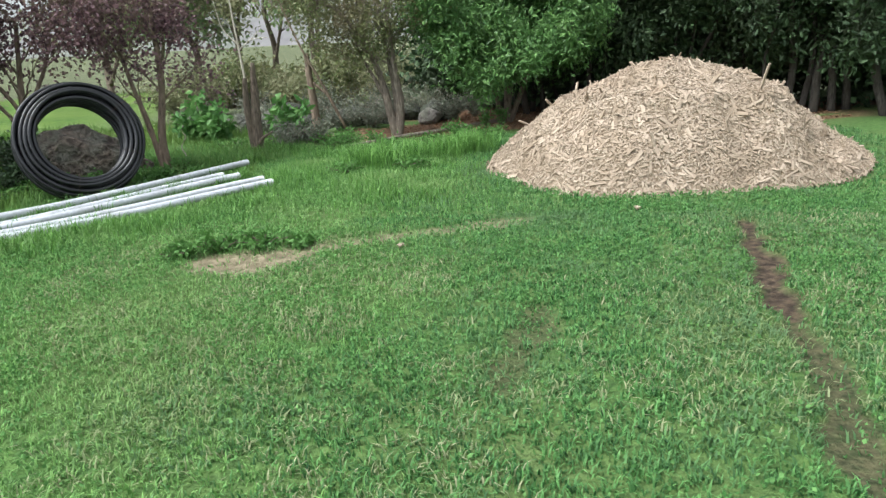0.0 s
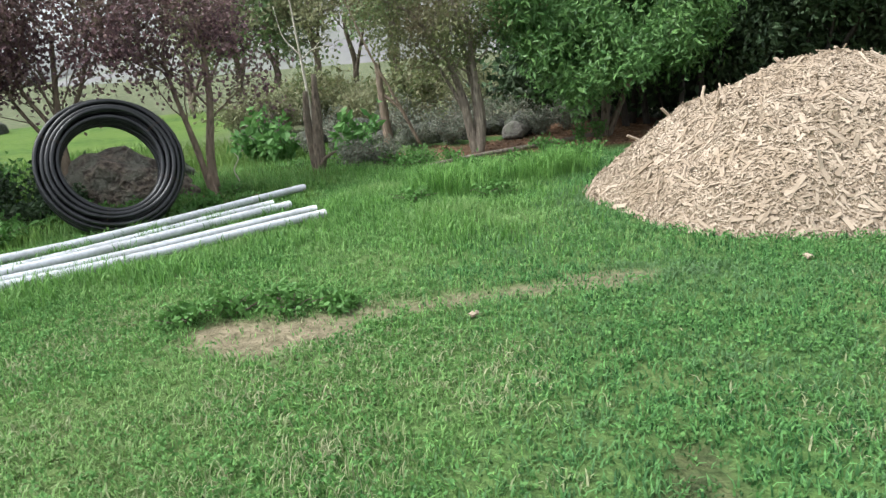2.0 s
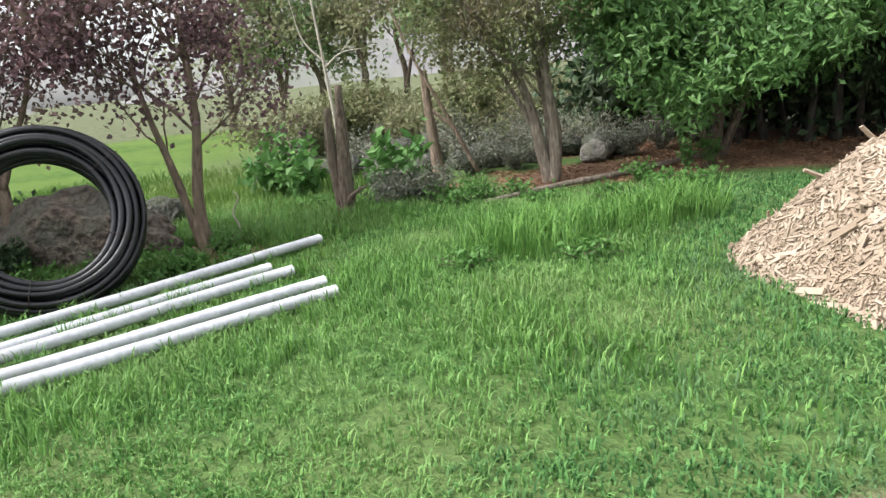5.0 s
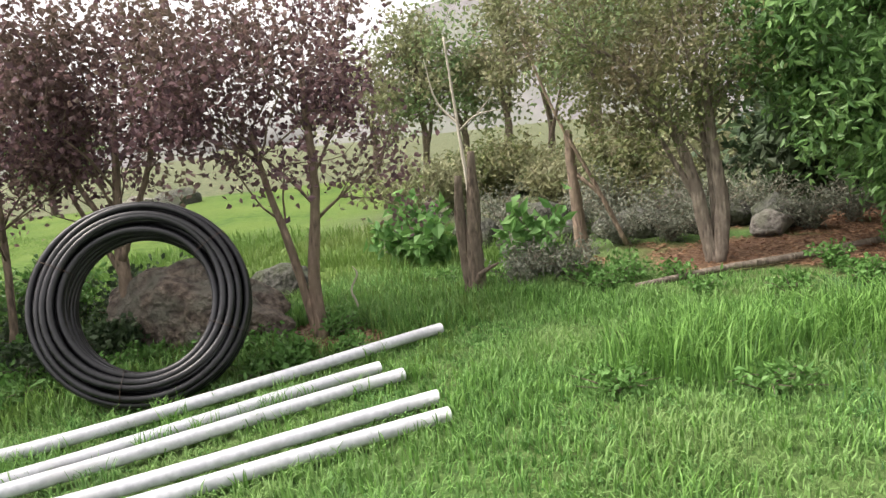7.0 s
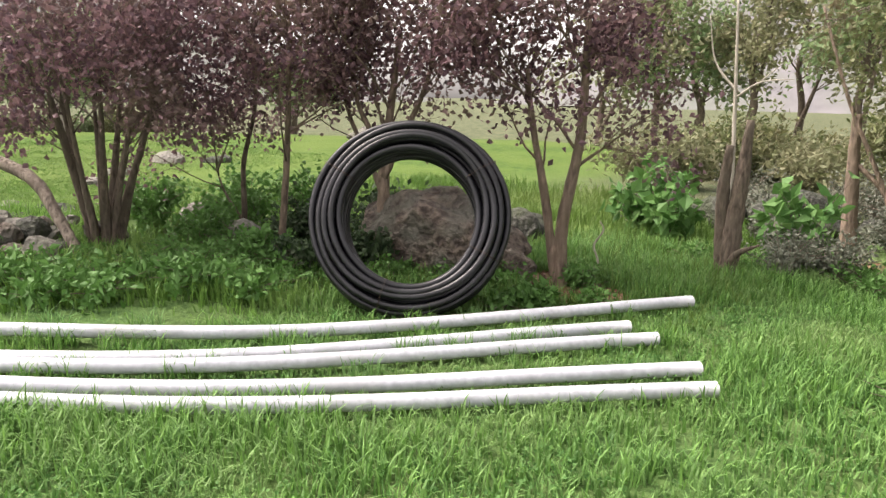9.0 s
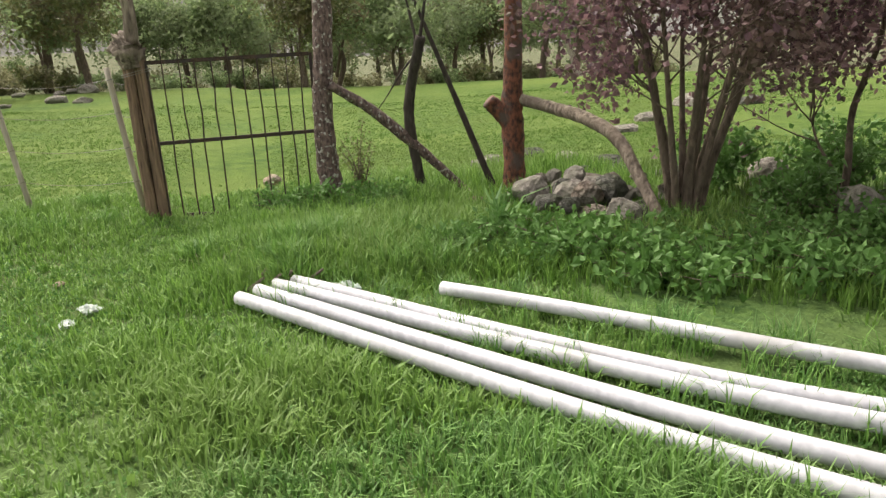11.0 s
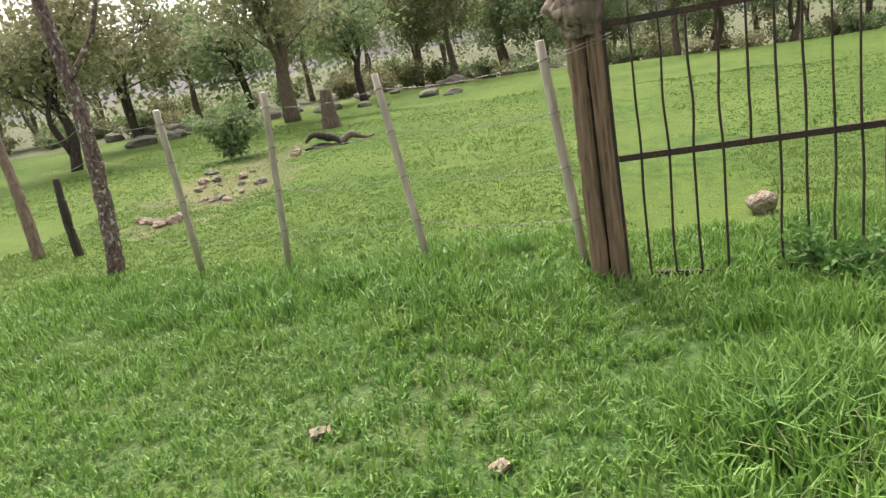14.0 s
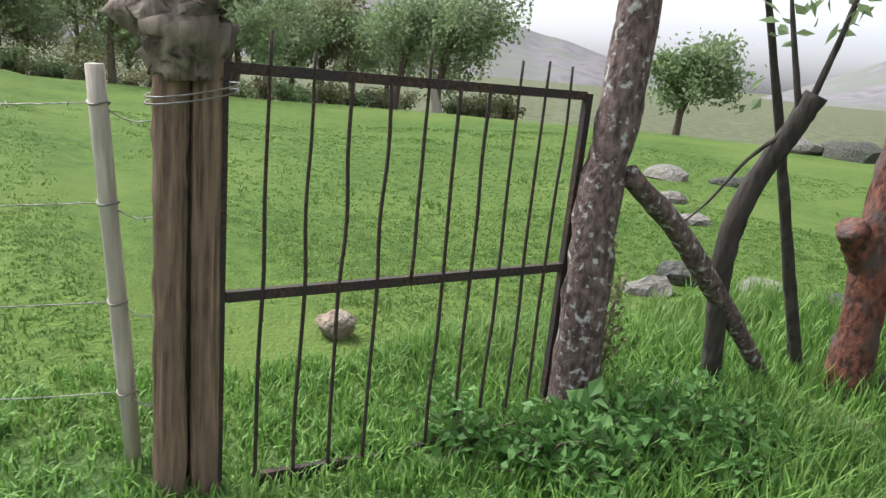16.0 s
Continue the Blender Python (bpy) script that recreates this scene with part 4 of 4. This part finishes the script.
# ---- pasture: stump, fallen branch, far trees ----
snag("tree_stump", -21.6, -2.7, "dark mossy tree stump in the pasture", "stump", [([(0, 0, 0), (0, 0, 0.4), (0.03, 0.02, 0.95)], [0.26, 0.18, 0.13])], BARK, 220)
across = Vector((-0.37, 0.93, 0))
def lying(*pts):
    return [(across.x * r + 0.1 * math.sin(9 * r), across.y * r, z) for r, z in pts]
snag("fallen_branch", -18.0, -1.2, "charred fallen branch with a bleached end lying in the pasture", "branch",
     [(lying((-0.55, 0.2), (-0.4, 0.3), (-0.2, 0.21), (-0.05, 0.17), (0.12, 0.06)), [0.03, 0.05, 0.085, 0.06, 0.05]),
      (lying((-0.6, 0.06), (-0.35, 0.1), (-0.1, 0.05), (0.2, 0.07)), [0.02, 0.04, 0.035, 0.03]),
      (lying((0.08, 0.1), (0.28, 0.2), (0.42, 0.12), (0.56, 0.09), (0.7, 0.13)), [0.06, 0.07, 0.04, 0.03, 0.012], DEADWOOD)], DARKBARK, 221)
far_rng = np.random.default_rng(230)


def far_tree(bearing, d, height, wide, leaf, label, seed, dense=1.0, bark=BARK, ex=-6.0, ey=3.5, trunk=0.12):
    x, y = ex + d * math.sin(radians(bearing)), ey + d * math.cos(radians(bearing))
    h = height
    w = far_rng.normal(0, 0.12, 4)
    stems = [([(0, 0, 0), (w[0], w[1], h * 0.25), (w[2], w[3], h * 0.5), (w[0] * 2, w[2], h * 0.72)], trunk, trunk * 0.4), ([(0, 0, h * 0.12), (w[1] + 0.2, w[0], h * 0.35), (w[3] * 3 + 0.5, w[1] * 2, h * 0.6)], trunk * 0.6, trunk * 0.3)]
    planted("far_tree", x, y, label, "tree", stems, bark, leaf, seed, 2, wide * 0.42, 4, 0.2, 0.12, max(1, int(2.6 * dense)), 0.24, 0.9, 0.12, 7, 0.45, "pasture trees")


far_tree(-114.6, 21, 5.2, 4.2, DRYBUSH, "gaunt half-bare pasture tree with thick limbs", 231, 0.35, BARK, trunk=0.2)
far_tree(-108.7, 26, 4.2, 3.4, FARLEAF, "slender dark tree standing in the pasture", 232, 0.6, DARKBARK)
far_tree(-117.6, 27, 4.2, 3.4, FARLEAF, "slender dark tree standing in the pasture", 233, 0.6, DARKBARK)
far_tree(-126.2, 24, 4.4, 4.2, DRYBUSH, "crooked leaning pasture tree, sparse in leaf", 234, 0.45, DARKBARK)
far_tree(-131.0, 19, 4.0, 3.6, DRYBUSH, "crooked leaning pasture tree, sparse in leaf", 235, 0.5, DARKBARK)
for k, b in enumerate((-136, -122, -112, -104, -101, -97.5, -94, -90, -86, -82, -77, -73, -69, -65, -60.5)):
    far_tree(b + far_rng.normal(0, 0.8), far_rng.uniform(29, 37), far_rng.uniform(4.2, 5.4), far_rng.uniform(4.0, 5.2), FARLEAF if k % 4 else OLIVE, "leafy tree along the far pasture edge", 240 + k, 0.8, BARK)
for k in (*range(4), *range(9, 26)):
    far_tree(-138 + 3.1 * k + far_rng.normal(0, 0.6), far_rng.uniform(38, 50), far_rng.uniform(4.5, 6.8), far_rng.uniform(4.6, 6.0), (FARLEAF, DRYBUSH, FARLEAF)[k % 3], "tree in haze-paled colours deep in the wood beyond the pasture", 2400 + k, 1.0, BARK)
far_tree(-42.5, 30, 3.4, 3.2, FARLEAF, "leafy tree along the far pasture edge", 260, 1.4)
# The paler dry-brush leaf stands in for haze over the bank.
for k, b in enumerate((-27, -23, -20, -16.5, -13, -9, -5)):
    far_tree(b, far_rng.uniform(24, 30), far_rng.uniform(5.0, 7.0) * (0.6 if b < -24 else 1), 4.6, FARLEAF if k % 3 == 2 else DRYBUSH, "scrub tree in haze-paled colours on the far bank", 270 + k, 0.75, BARK, -0.8, 5.0)
snag("pale_snag", -6 + 31 * math.sin(radians(-60.5)), 3.5 + 31 * math.cos(radians(-60.5)), "pale bare leaning trunk at the pasture edge", "tree", [([(0, 0, 0), (-0.15, -0.2, 0.9), (-0.4, -0.5, 1.9)], [0.2, 0.16, 0.1])], STAKE, 290)

clump("pasture_bush", -17.8, -3.3, "green rounded bush on the pasture slope", "bush", FARLEAF, 300, 1.5, 1.4, 2200, 0.12, 0.06, 26)
scrub = np.random.default_rng(301)
for k in range(110):
    b, d = radians(scrub.uniform(-138, -54)), scrub.uniform(29, 46)
    clump("scrub_bush", -6 + d * math.sin(b), 3.5 + d * math.cos(b), "scrubby bush under the far trees", "bush", (DRYBUSH, FARLEAF, OLIVE)[k % 3], 302 + k, scrub.uniform(1.4, 2.8), scrub.uniform(0.6, 1.7), 600, 0.17, 0.1, 16, group="far scrub")
for k in range(34):
    clump("scrub_bush", scrub.uniform(-6.5, 1.5), scrub.uniform(16.3, 24), "dry brown-green brush on the bank", "bush", (DRYBUSH, OLIVE, DRYBUSH)[k % 3], 340 + k, scrub.uniform(1.5, 2.6), scrub.uniform(0.9, 1.8), 1300, 0.13, 0.06, 22, group="bank brush")

# ---- shrubs and weeds ----
for k, (x, y, w, h) in enumerate(((-1.75, 15.0, 1.5, 0.75), (-0.9, 15.3, 1.3, 0.7), (-2.6, 15.2, 1.0, 0.7), (-4.6, 13.4, 0.7, 0.55), (-3.3, 14.6, 0.9, 0.7), (-2.55, 11.9, 0.9, 0.6), (-2.2, 12.3, 0.9, 0.6), (-3.9, 15.4, 1.3, 0.9), (-0.2, 15.6, 1.3, 0.8), (0.8, 15.0, 1.0, 0.7), (-5.0, 15.0, 1.0, 0.7), (0.3, 14.7, 0.9, 0.55), (-1.3, 14.3, 0.9, 0.55), (-1.9, 14.2, 0.8, 0.5), (-3.0, 13.2, 0.7, 0.5), (-1.0, 16.2, 1.5, 1.0), (-2.4, 16.4, 1.5, 1.0))):
    clump("grey_shrub", x, y, "twiggy low shrub with small grey leaves", "shrub", GREYLEAF, 360 + k, w, h, 1500, 0.05, 0.025, 34, DEADWOOD, "grey shrubs")
for k, (x, y, w, h) in enumerate(((-4.45, 13.2, 1.1, 1.15), (-2.5, 12.35, 0.9, 1.35), (-4.0, 12.9, 0.8, 0.8))):
    clump("broadleaf_plant", x, y, "bright green plant with big soft leaves", "plant", BROAD, 370 + k, w, h, 230, 0.17, 0.13, 9, group="broadleaf plants", droop=0.4)
weed_rng = np.random.default_rng(380)
spots = [(-1.9, 5.72, 0.5, 0.16), (-1.5, 5.72, 0.45, 0.2), (-2.2, 5.6, 0.35, 0.14), (-1.2, 5.75, 0.25, 0.1), (-9.3, 5.15, 0.5, 0.32), (-9.35, 5.5, 0.6, 0.36), (-9.2, 4.9, 0.45, 0.25), (-9.4, 5.85, 0.5, 0.25), (-8.9, 5.5, 0.5, 0.2),
         (-7.4, 6.3, 0.6, 0.3), (-7.0, 6.7, 0.6, 0.3), (-7.6, 6.7, 0.6, 0.28), (-6.6, 7.3, 0.6, 0.26), (-6.9, 8.4, 0.7, 0.35), (-6.3, 8.2, 0.6, 0.3), (-5.9, 8.7, 0.6, 0.32), (-5.4, 8.4, 0.5, 0.22), (-6.9, 9.0, 0.6, 0.4), (-7.2, 8.8, 0.6, 0.4),
         (-3.9, 9.2, 0.4, 0.16), (-3.5, 9.9, 0.4, 0.16), (-4.5, 8.6, 0.35, 0.18), (-3.4, 12.0, 0.6, 0.25), (-1.9, 12.1, 0.6, 0.3), (-1.6, 12.6, 0.5, 0.3), (0.3, 12.6, 0.4, 0.35), (0.9, 13.2, 0.3, 0.5), (1.2, 13.4, 0.3, 0.5), (-0.4, 9.3, 0.5, 0.18), (-1.2, 9.1, 0.5, 0.2)]
for _ in range(46):
    s = weed_rng.random()
    spots.append((-3.6 - 4.6 * s + weed_rng.normal(0, 0.25), 10.0 - 3.4 * s + abs(weed_rng.normal(0.1, 0.45)), weed_rng.uniform(0.35, 0.6), weed_rng.uniform(0.14, 0.3)))
for _ in range(12):
    spots.append((-9.15 + weed_rng.normal(0, 0.2), 5.2 + weed_rng.normal(0.2, 0.5), weed_rng.uniform(0.3, 0.5), weed_rng.uniform(0.15, 0.34)))
for _ in range(16):
    spots.append((weed_rng.uniform(-3.6, 1.0), weed_rng.uniform(11.6, 12.6), weed_rng.uniform(0.3, 0.5), weed_rng.uniform(0.12, 0.3)))
rank = [(-7.5 + 0.24 * k + weed_rng.normal(0, 0.12), 6.35 + 0.22 * k + weed_rng.normal(0, 0.12), weed_rng.uniform(0.5, 0.8), weed_rng.uniform(0.22, 0.34)) for k in range(9)]
for k, (x, y, w, h) in enumerate(rank):
    clump("nettle_patch", x, y, "rank dark-green leafy weeds behind the pipes", "weed", WEED, 1500 + k, w * 1.3, h, 620, 0.075, 0.042, 18, BARK, "rank weeds")
for k, (x, y, w, h) in enumerate(spots):
    clump("weed", x, y, "low leafy green weed in the grass", "weed", WEED, 400 + k, w * 1.2, h, 300, 0.055, 0.032, 14, BARK, "weeds")
clump("broadleaf_plant", -9.25, 5.28, "low plant with heart-shaped leaves at the gate trunk", "plant", BROAD, 441, 0.5, 0.3, 60, 0.11, 0.1, 9)
clump("dry_weed", -9.75, 5.62, "spindly brown-green weed beside the gate trunk", "weed", OLIVE, 440, 0.45, 0.95, 420, 0.035, 0.022, 12)

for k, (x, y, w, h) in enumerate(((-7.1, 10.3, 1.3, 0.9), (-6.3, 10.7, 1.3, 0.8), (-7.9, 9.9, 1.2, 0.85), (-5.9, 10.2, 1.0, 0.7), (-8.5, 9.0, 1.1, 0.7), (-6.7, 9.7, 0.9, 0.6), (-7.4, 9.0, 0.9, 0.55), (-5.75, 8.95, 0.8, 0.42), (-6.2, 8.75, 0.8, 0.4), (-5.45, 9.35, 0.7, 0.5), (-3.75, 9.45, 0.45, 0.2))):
    # Every other shrub takes the leaf with shade painted in.
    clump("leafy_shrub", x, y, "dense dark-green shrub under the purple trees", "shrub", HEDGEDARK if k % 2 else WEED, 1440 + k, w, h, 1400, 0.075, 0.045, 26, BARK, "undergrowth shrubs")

# fallen leaves
duff_rng = np.random.default_rng(450)
q = duff_rng.uniform((-2.6, 12.0), (7.5, 15.5), (9000, 2))
q = np.concatenate([q, duff_rng.uniform((-5.2, 9.4), (-3.1, 10.9), (2600, 2))])
q = q[duff_mask(q[:, 0], q[:, 1]) > 0.45]
at = np.stack([q[:, 0], q[:, 1], ground(q[:, 0], q[:, 1]) + 0.012], 1)
V, F = leaves(at, 0.07, 0.045, duff_rng, 0.0)
V[:, 2] = np.maximum(V[:, 2] * 0.35 + 0.65 * np.repeat(at[:, 2], 4), ground(V[:, 0], V[:, 1]) + 0.004)
tagged(new("leaf_litter", mesh_np("leaf_litter", V, F, LITTER)), "carpet of fallen brown leaves", "leaf litter", kind="stuff")

# small litter
def crumple(name, x, y, size, label, category, seed, material=PAPER):
    rng = np.random.default_rng(seed)
    n = 7
    u, v = np.meshgrid(np.linspace(-0.5, 0.5, n), np.linspace(-0.5, 0.5, n), indexing="ij")
    z = rng.uniform(0, 0.14, (n, n)) + 0.1 + 0.2 * np.exp(-6 * (u * u + v * v))
    top = np.stack([u * size, v * size * 0.7, z * size], -1).reshape(-1, 3)
    i, j = np.meshgrid(np.arange(n - 1), np.arange(n - 1), indexing="ij")
    k = (i * n + j).ravel()
    F = np.stack([k, k + n, k + n + 1, k + 1], 1)
    V = np.concatenate([top, top - (0, 0, 0.012)])
    ob = tagged(new(name, mesh_np(name, V, np.concatenate([F, F[:, ::-1] + n * n]), material)), label, category)
    ob.location, ob.rotation_euler = (x, y, float(ground(x, y)) + 0.015), (0, 0, rng.uniform(0, 6))


crumple("plastic_scrap", -6.88, 3.45, 0.12, "crumpled white plastic scrap in the grass", "litter", 460)
crumple("plastic_scrap", -7.1, 3.53, 0.15, "torn translucent green-white plastic in the grass", "litter", 461)
crumple("plastic_wrap", -6.72, 5.06, 0.24, "crumpled clear plastic wrap beside the pipe ends", "litter", 462)
crumple("dry_leaf", 1.83, 6.41, 0.07, "single curled pale leaf on the lawn", "leaf", 463, CHIP)
crumple("dry_leaf", -7.75, 3.2, 0.08, "single curled tan leaf on the lawn", "leaf", 464, CHIP)
crumple("dry_leaf", -8.0, 2.4, 0.09, "single curled tan leaf on the lawn", "leaf", 465, CHIP)
crumple("dry_leaf", -0.35, 5.5, 0.07, "single curled pale leaf on the lawn", "leaf", 466, CHIP)
for k, (x, y, a, L) in enumerate(((-7.02, 4.62, 40, 0.3), (-6.98, 4.5, 60, 0.26), (-7.05, 4.75, 20, 0.24), (-6.95, 4.85, 75, 0.28), (-7.1, 4.55, 110, 0.22))):
    s_rng = np.random.default_rng(470 + k)
    c, s = math.cos(radians(a)), math.sin(radians(a))
    st = tagged(new("stick", mesh_np("stick", *tube([(0, 0, 0), (c * L * 0.25, s * L * 0.25, 0.04), (c * L * 0.5, s * L * 0.5, 0.09)], [0.014, 0.012, 0.009], 6, 0.1, s_rng), DEADWOOD, True)), "short grey stick propped on the pipe ends", "stick", "stick pile")
    st.location = (x, y, float(ground(x, y)) + 0.03)

# ---- grass ----
def scatter(lo, hi, density, seed):
    rng = np.random.default_rng(seed)
    n = int((hi[0] - lo[0]) * (hi[1] - lo[1]) * density / 6)
    return np.repeat(rng.uniform(lo, hi, (n, 2)), 6, 0) + rng.normal(0, 0.022, (n * 6, 2)), rng


def bare(q):
    return np.maximum(np.maximum(soil_mask(q[:, 0], q[:, 1]), mud_mask(q[:, 0], q[:, 1])), duff_mask(q[:, 0], q[:, 1]))


def tallness(q):
    """Mown lawn in the middle, rank growth along the pipes, the trees and the fence."""
    x, y = q[:, 0], q[:, 1]
    t = smooth(6.2, 8.2, y + 0.25 * x) * smooth(1.2, -0.5, x) * 0.22
    across = (x + 2.5) * 0.72 - (y - 9.3) * 0.69
    near = smooth(-1.5, -2.6, x) * smooth(3.0, 4.4, y)
    t = np.maximum(t, smooth(-0.7, -1.3, across) * near)
    t = np.maximum(t, smooth(0.5, 0.9, across) * smooth(2.0, 1.2, across) * near * 0.5)
    t = t * (1 - 0.8 * smooth(-1.0, -0.75, across) * smooth(0.75, 0.5, across) * smooth(-6.9, -6.5, x) * smooth(-2.2, -2.6, x))
    t = np.maximum(t, smooth(-8.3, -9.0, x) * 0.14)
    t = np.maximum(t, smooth(-6.6, -7.1, x) * smooth(6.4, 5.4, y) * smooth(3.3, 4.3, y) * smooth(-8.8, -8.1, x))
    return np.clip(t + 0.35 * lumps((x, y), 0.6, 20) * (t > 0.08), 0, 1.2)


def fringe(q):
    """The sown grass thins out raggedly at the edges of the worn lawn."""
    x, y = q[:, 0] + 0.5 * lumps((q[:, 0], q[:, 1]), 0.6, 50), q[:, 1] + 0.5 * lumps((q[:, 0], q[:, 1]), 0.6, 51)
    near = np.where(q[:, 0] > -5.3, smooth(0.6, 1.6, y), smooth(-1.6, -0.4, y))
    side = np.where(q[:, 1] < 6.8, smooth(4.8, 3.8, x), smooth(6.8, 5.6, x))
    return near * side


def sow(name, lo, hi, density, seed, height, width, material, label, keep=None, lean=0.7):
    q, rng = scatter(lo, hi, density, seed)
    on_pile = mound(q[:, 0], q[:, 1]) > 0.02
    ok = (rng.random(len(q)) > bare(q) * 1.15) & ~on_pile
    if lo[0] > -13:
        ok &= rng.random(len(q)) < fringe(q)
    if keep is not None:
        ok &= rng.random(len(q)) < keep(q)
    q = q[ok]
    t = tallness(q)
    h = (height + 0.13 * t * (lo[0] > -13)) * rng.uniform(0.5, 1.35, len(q))
    h *= 1 - 0.55 * smooth(-8.7, -9.2, q[:, 0]) * smooth(3.4, 3.8, q[:, 1]) * smooth(5.1, 4.6, q[:, 1])
    w = width * rng.uniform(0.7, 1.4, len(q))
    me = mesh_np(name, *blades(q, h, w, rng, ground, lean), material)
    tagged(new(name, me), label, "grass", kind="stuff")


def patchy(seed, scale, low, high):
    return lambda q: smooth(low, high, lumps((q[:, 0], q[:, 1]), scale, seed) + 0.4 * lumps((q[:, 0], q[:, 1]), scale * 0.3, seed + 1))


def side(centre, sign):
    """A soft split of the lawn across x, ragged over about a metre."""
    return lambda q: smooth(-0.7, 0.7, sign * (q[:, 0] - centre + 0.9 * lumps((q[:, 0], q[:, 1]), 1.3, 60)))


sow("lawn_grass", (-5, 0.8), (0.8, 6.5), 2900, 500, 0.052, 0.008, PALEGRASS, "short trodden yellow-green lawn grass", side(-0.5, -1), 1.1)
sow("lawn_grass", (-1.8, 0.8), (4.5, 6.5), 2900, 498, 0.052, 0.009, DEEPGRASS, "short deep-green lawn grass", side(-0.5, 1), 1.1)
sow("lawn_grass", (-5, 6.5), (1.5, 12.5), 1700, 501, 0.065, 0.009, PALEGRASS, "short yellow-green lawn grass further off", side(0.2, -1), 0.9)
sow("lawn_grass", (-1, 6.5), (6.5, 12.5), 1700, 499, 0.06, 0.009, DEEPGRASS, "short deep-green lawn grass further off", side(0.2, 1), 0.9)
sow("dry_grass", (-3, 0.8), (4, 6.0), 1350, 502, 0.055, 0.008, DRYGRASS, "straw-coloured worn grass", patchy(30, 0.9, -0.35, 0.45), 1.3)
sow("lush_grass", (-5, 4.0), (1.0, 11.5), 1000, 503, 0.09, 0.010, LUSH, "longer lush grass", lambda q: np.clip(tallness(q) * 1.3, 0, 1), 0.7)
sow("lawn_grass", (-10.6, -1.5), (-5, 6.5), 2100, 504, 0.075, 0.010, FENCEGRASS, "lawn grass by the fence", lean=0.9)
sow("lush_grass", (-10.6, -1.5), (-5, 8.5), 1400, 505, 0.07, 0.011, FENCEGRASS, "longer lush grass by the fence", lambda q: np.clip(tallness(q) * 1.3, 0, 1), 0.6)
sow("dry_grass", (-9.5, 1.5), (-5, 5.0), 300, 506, 0.06, 0.008, DRYGRASS, "straw-coloured grass by the fence", patchy(32, 0.8, 0.0, 0.6), 1.2)
sow("meadow_grass", (-14, -3), (-10, 12), 2000, 507, 0.032, 0.010, MEADOW, "close-cropped pasture grass", lean=0.9)
sow("meadow_grass", (-24, -8), (-14, 18), 550, 508, 0.03, 0.014, MEADOW, "close-cropped pasture grass", lean=0.9)
sow("pasture_tuft", (-24, -7), (-10.2, 14), 110, 510, 0.085, 0.012, MEADOW, "scattered longer tufts in the pasture", patchy(34, 1.1, 0.3, 0.8), lean=0.7)
sow("meadow_grass", (-10, 8.5), (-2.5, 16), 420, 509, 0.09, 0.012, MEADOW, "pasture grass beyond the trees", lean=0.8)


def clover(lo, hi, density, seed, label):
    """Small round leaves of the ground cover between the blades."""
    q, rng = scatter(lo, hi, density, seed)
    q = q[(rng.random(len(q)) > bare(q) * 1.2) & (mound(q[:, 0], q[:, 1]) < 0.02) & (rng.random(len(q)) < 0.25 + 0.75 * smooth(-0.3, 0.4, lumps((q[:, 0], q[:, 1]), 0.7, 40)))]
    at = np.stack([q[:, 0], q[:, 1], ground(q[:, 0], q[:, 1]) + rng.uniform(0.015, 0.055, len(q))], 1)
    tagged(new("clover", mesh_np("clover", *leaves(at, 0.02, 0.017, rng, -0.3), CLOVER)), label, "ground cover", kind="stuff")


clover((-5, 0.8), (4.5, 7.5), 1300, 590, "small-leaved clover among the lawn grass")
clover((-5, 7.5), (3, 11.5), 700, 591, "small-leaved clover in the longer grass")
clover((-9.5, 1.0), (-5, 6.0), 900, 592, "small-leaved clover near the fence")


def tuft(x, y, r, h, n, seed, label, material=LUSH, w=0.011):
    rng = np.random.default_rng(seed)
    a, q = rng.uniform(0, 6.28, n), r * np.sqrt(rng.random(n))
    xy = np.stack([x + np.cos(a) * q, y + np.sin(a) * q], 1)
    me = mesh_np("grass_tuft", *blades(xy, h * rng.uniform(0.5, 1.1, n), np.full(n, w), rng, ground, 0.95), material)
    tagged(new("grass_tuft", me), label, "grass tuft", "grass tufts")


tuft_rng = np.random.default_rng(520)
for k in range(16):
    s = k / 15
    tuft(-1.2 + 1.8 * s + tuft_rng.normal(0, 0.12), 9.75 + 0.85 * s + tuft_rng.normal(0, 0.22), 0.34, 0.42, 120, 521 + k, "tall arching tuft of bright green grass")
tuft(-0.75, 3.95, 0.3, 0.1, 420, 540, "pale spreading tuft in the lawn", DRYGRASS, 0.006)
tuft(-1.3, 3.7, 0.25, 0.09, 300, 541, "pale spreading tuft in the lawn", DRYGRASS, 0.006)
for k in range(18):
    tuft(-7.4 + tuft_rng.normal(0, 0.35), 5.2 + tuft_rng.normal(0, 0.45), 0.14, 0.3, 130, 545 + k, "rank green tuft by the pipe ends")
for k in range(14):
    tuft(-9.7 + tuft_rng.normal(0, 0.25), 0.2 + 3.0 * k / 13, 0.16, 0.18, 120, 565 + k, "rank green tuft along the fence")
tuft(-7.75, 6.45, 0.06, 0.6, 26, 580, "tall pale reed-like grass clump", BROAD, 0.03)
# blades that stand between the pipes
for k in range(100):
    s = tuft_rng.random()
    o = tuft_rng.uniform(-0.12, 1.05)
    tuft(-2.4 - 4.4 * s - 0.6 * o * (1 - 0.4 * s), 8.85 - 4.25 * s + 0.9 * o * (1 - 0.3 * s), 0.1, 0.2, 40, 600 + k, "grass tuft pushing up between the pipes", LUSH if k % 3 else GRASS, 0.008)
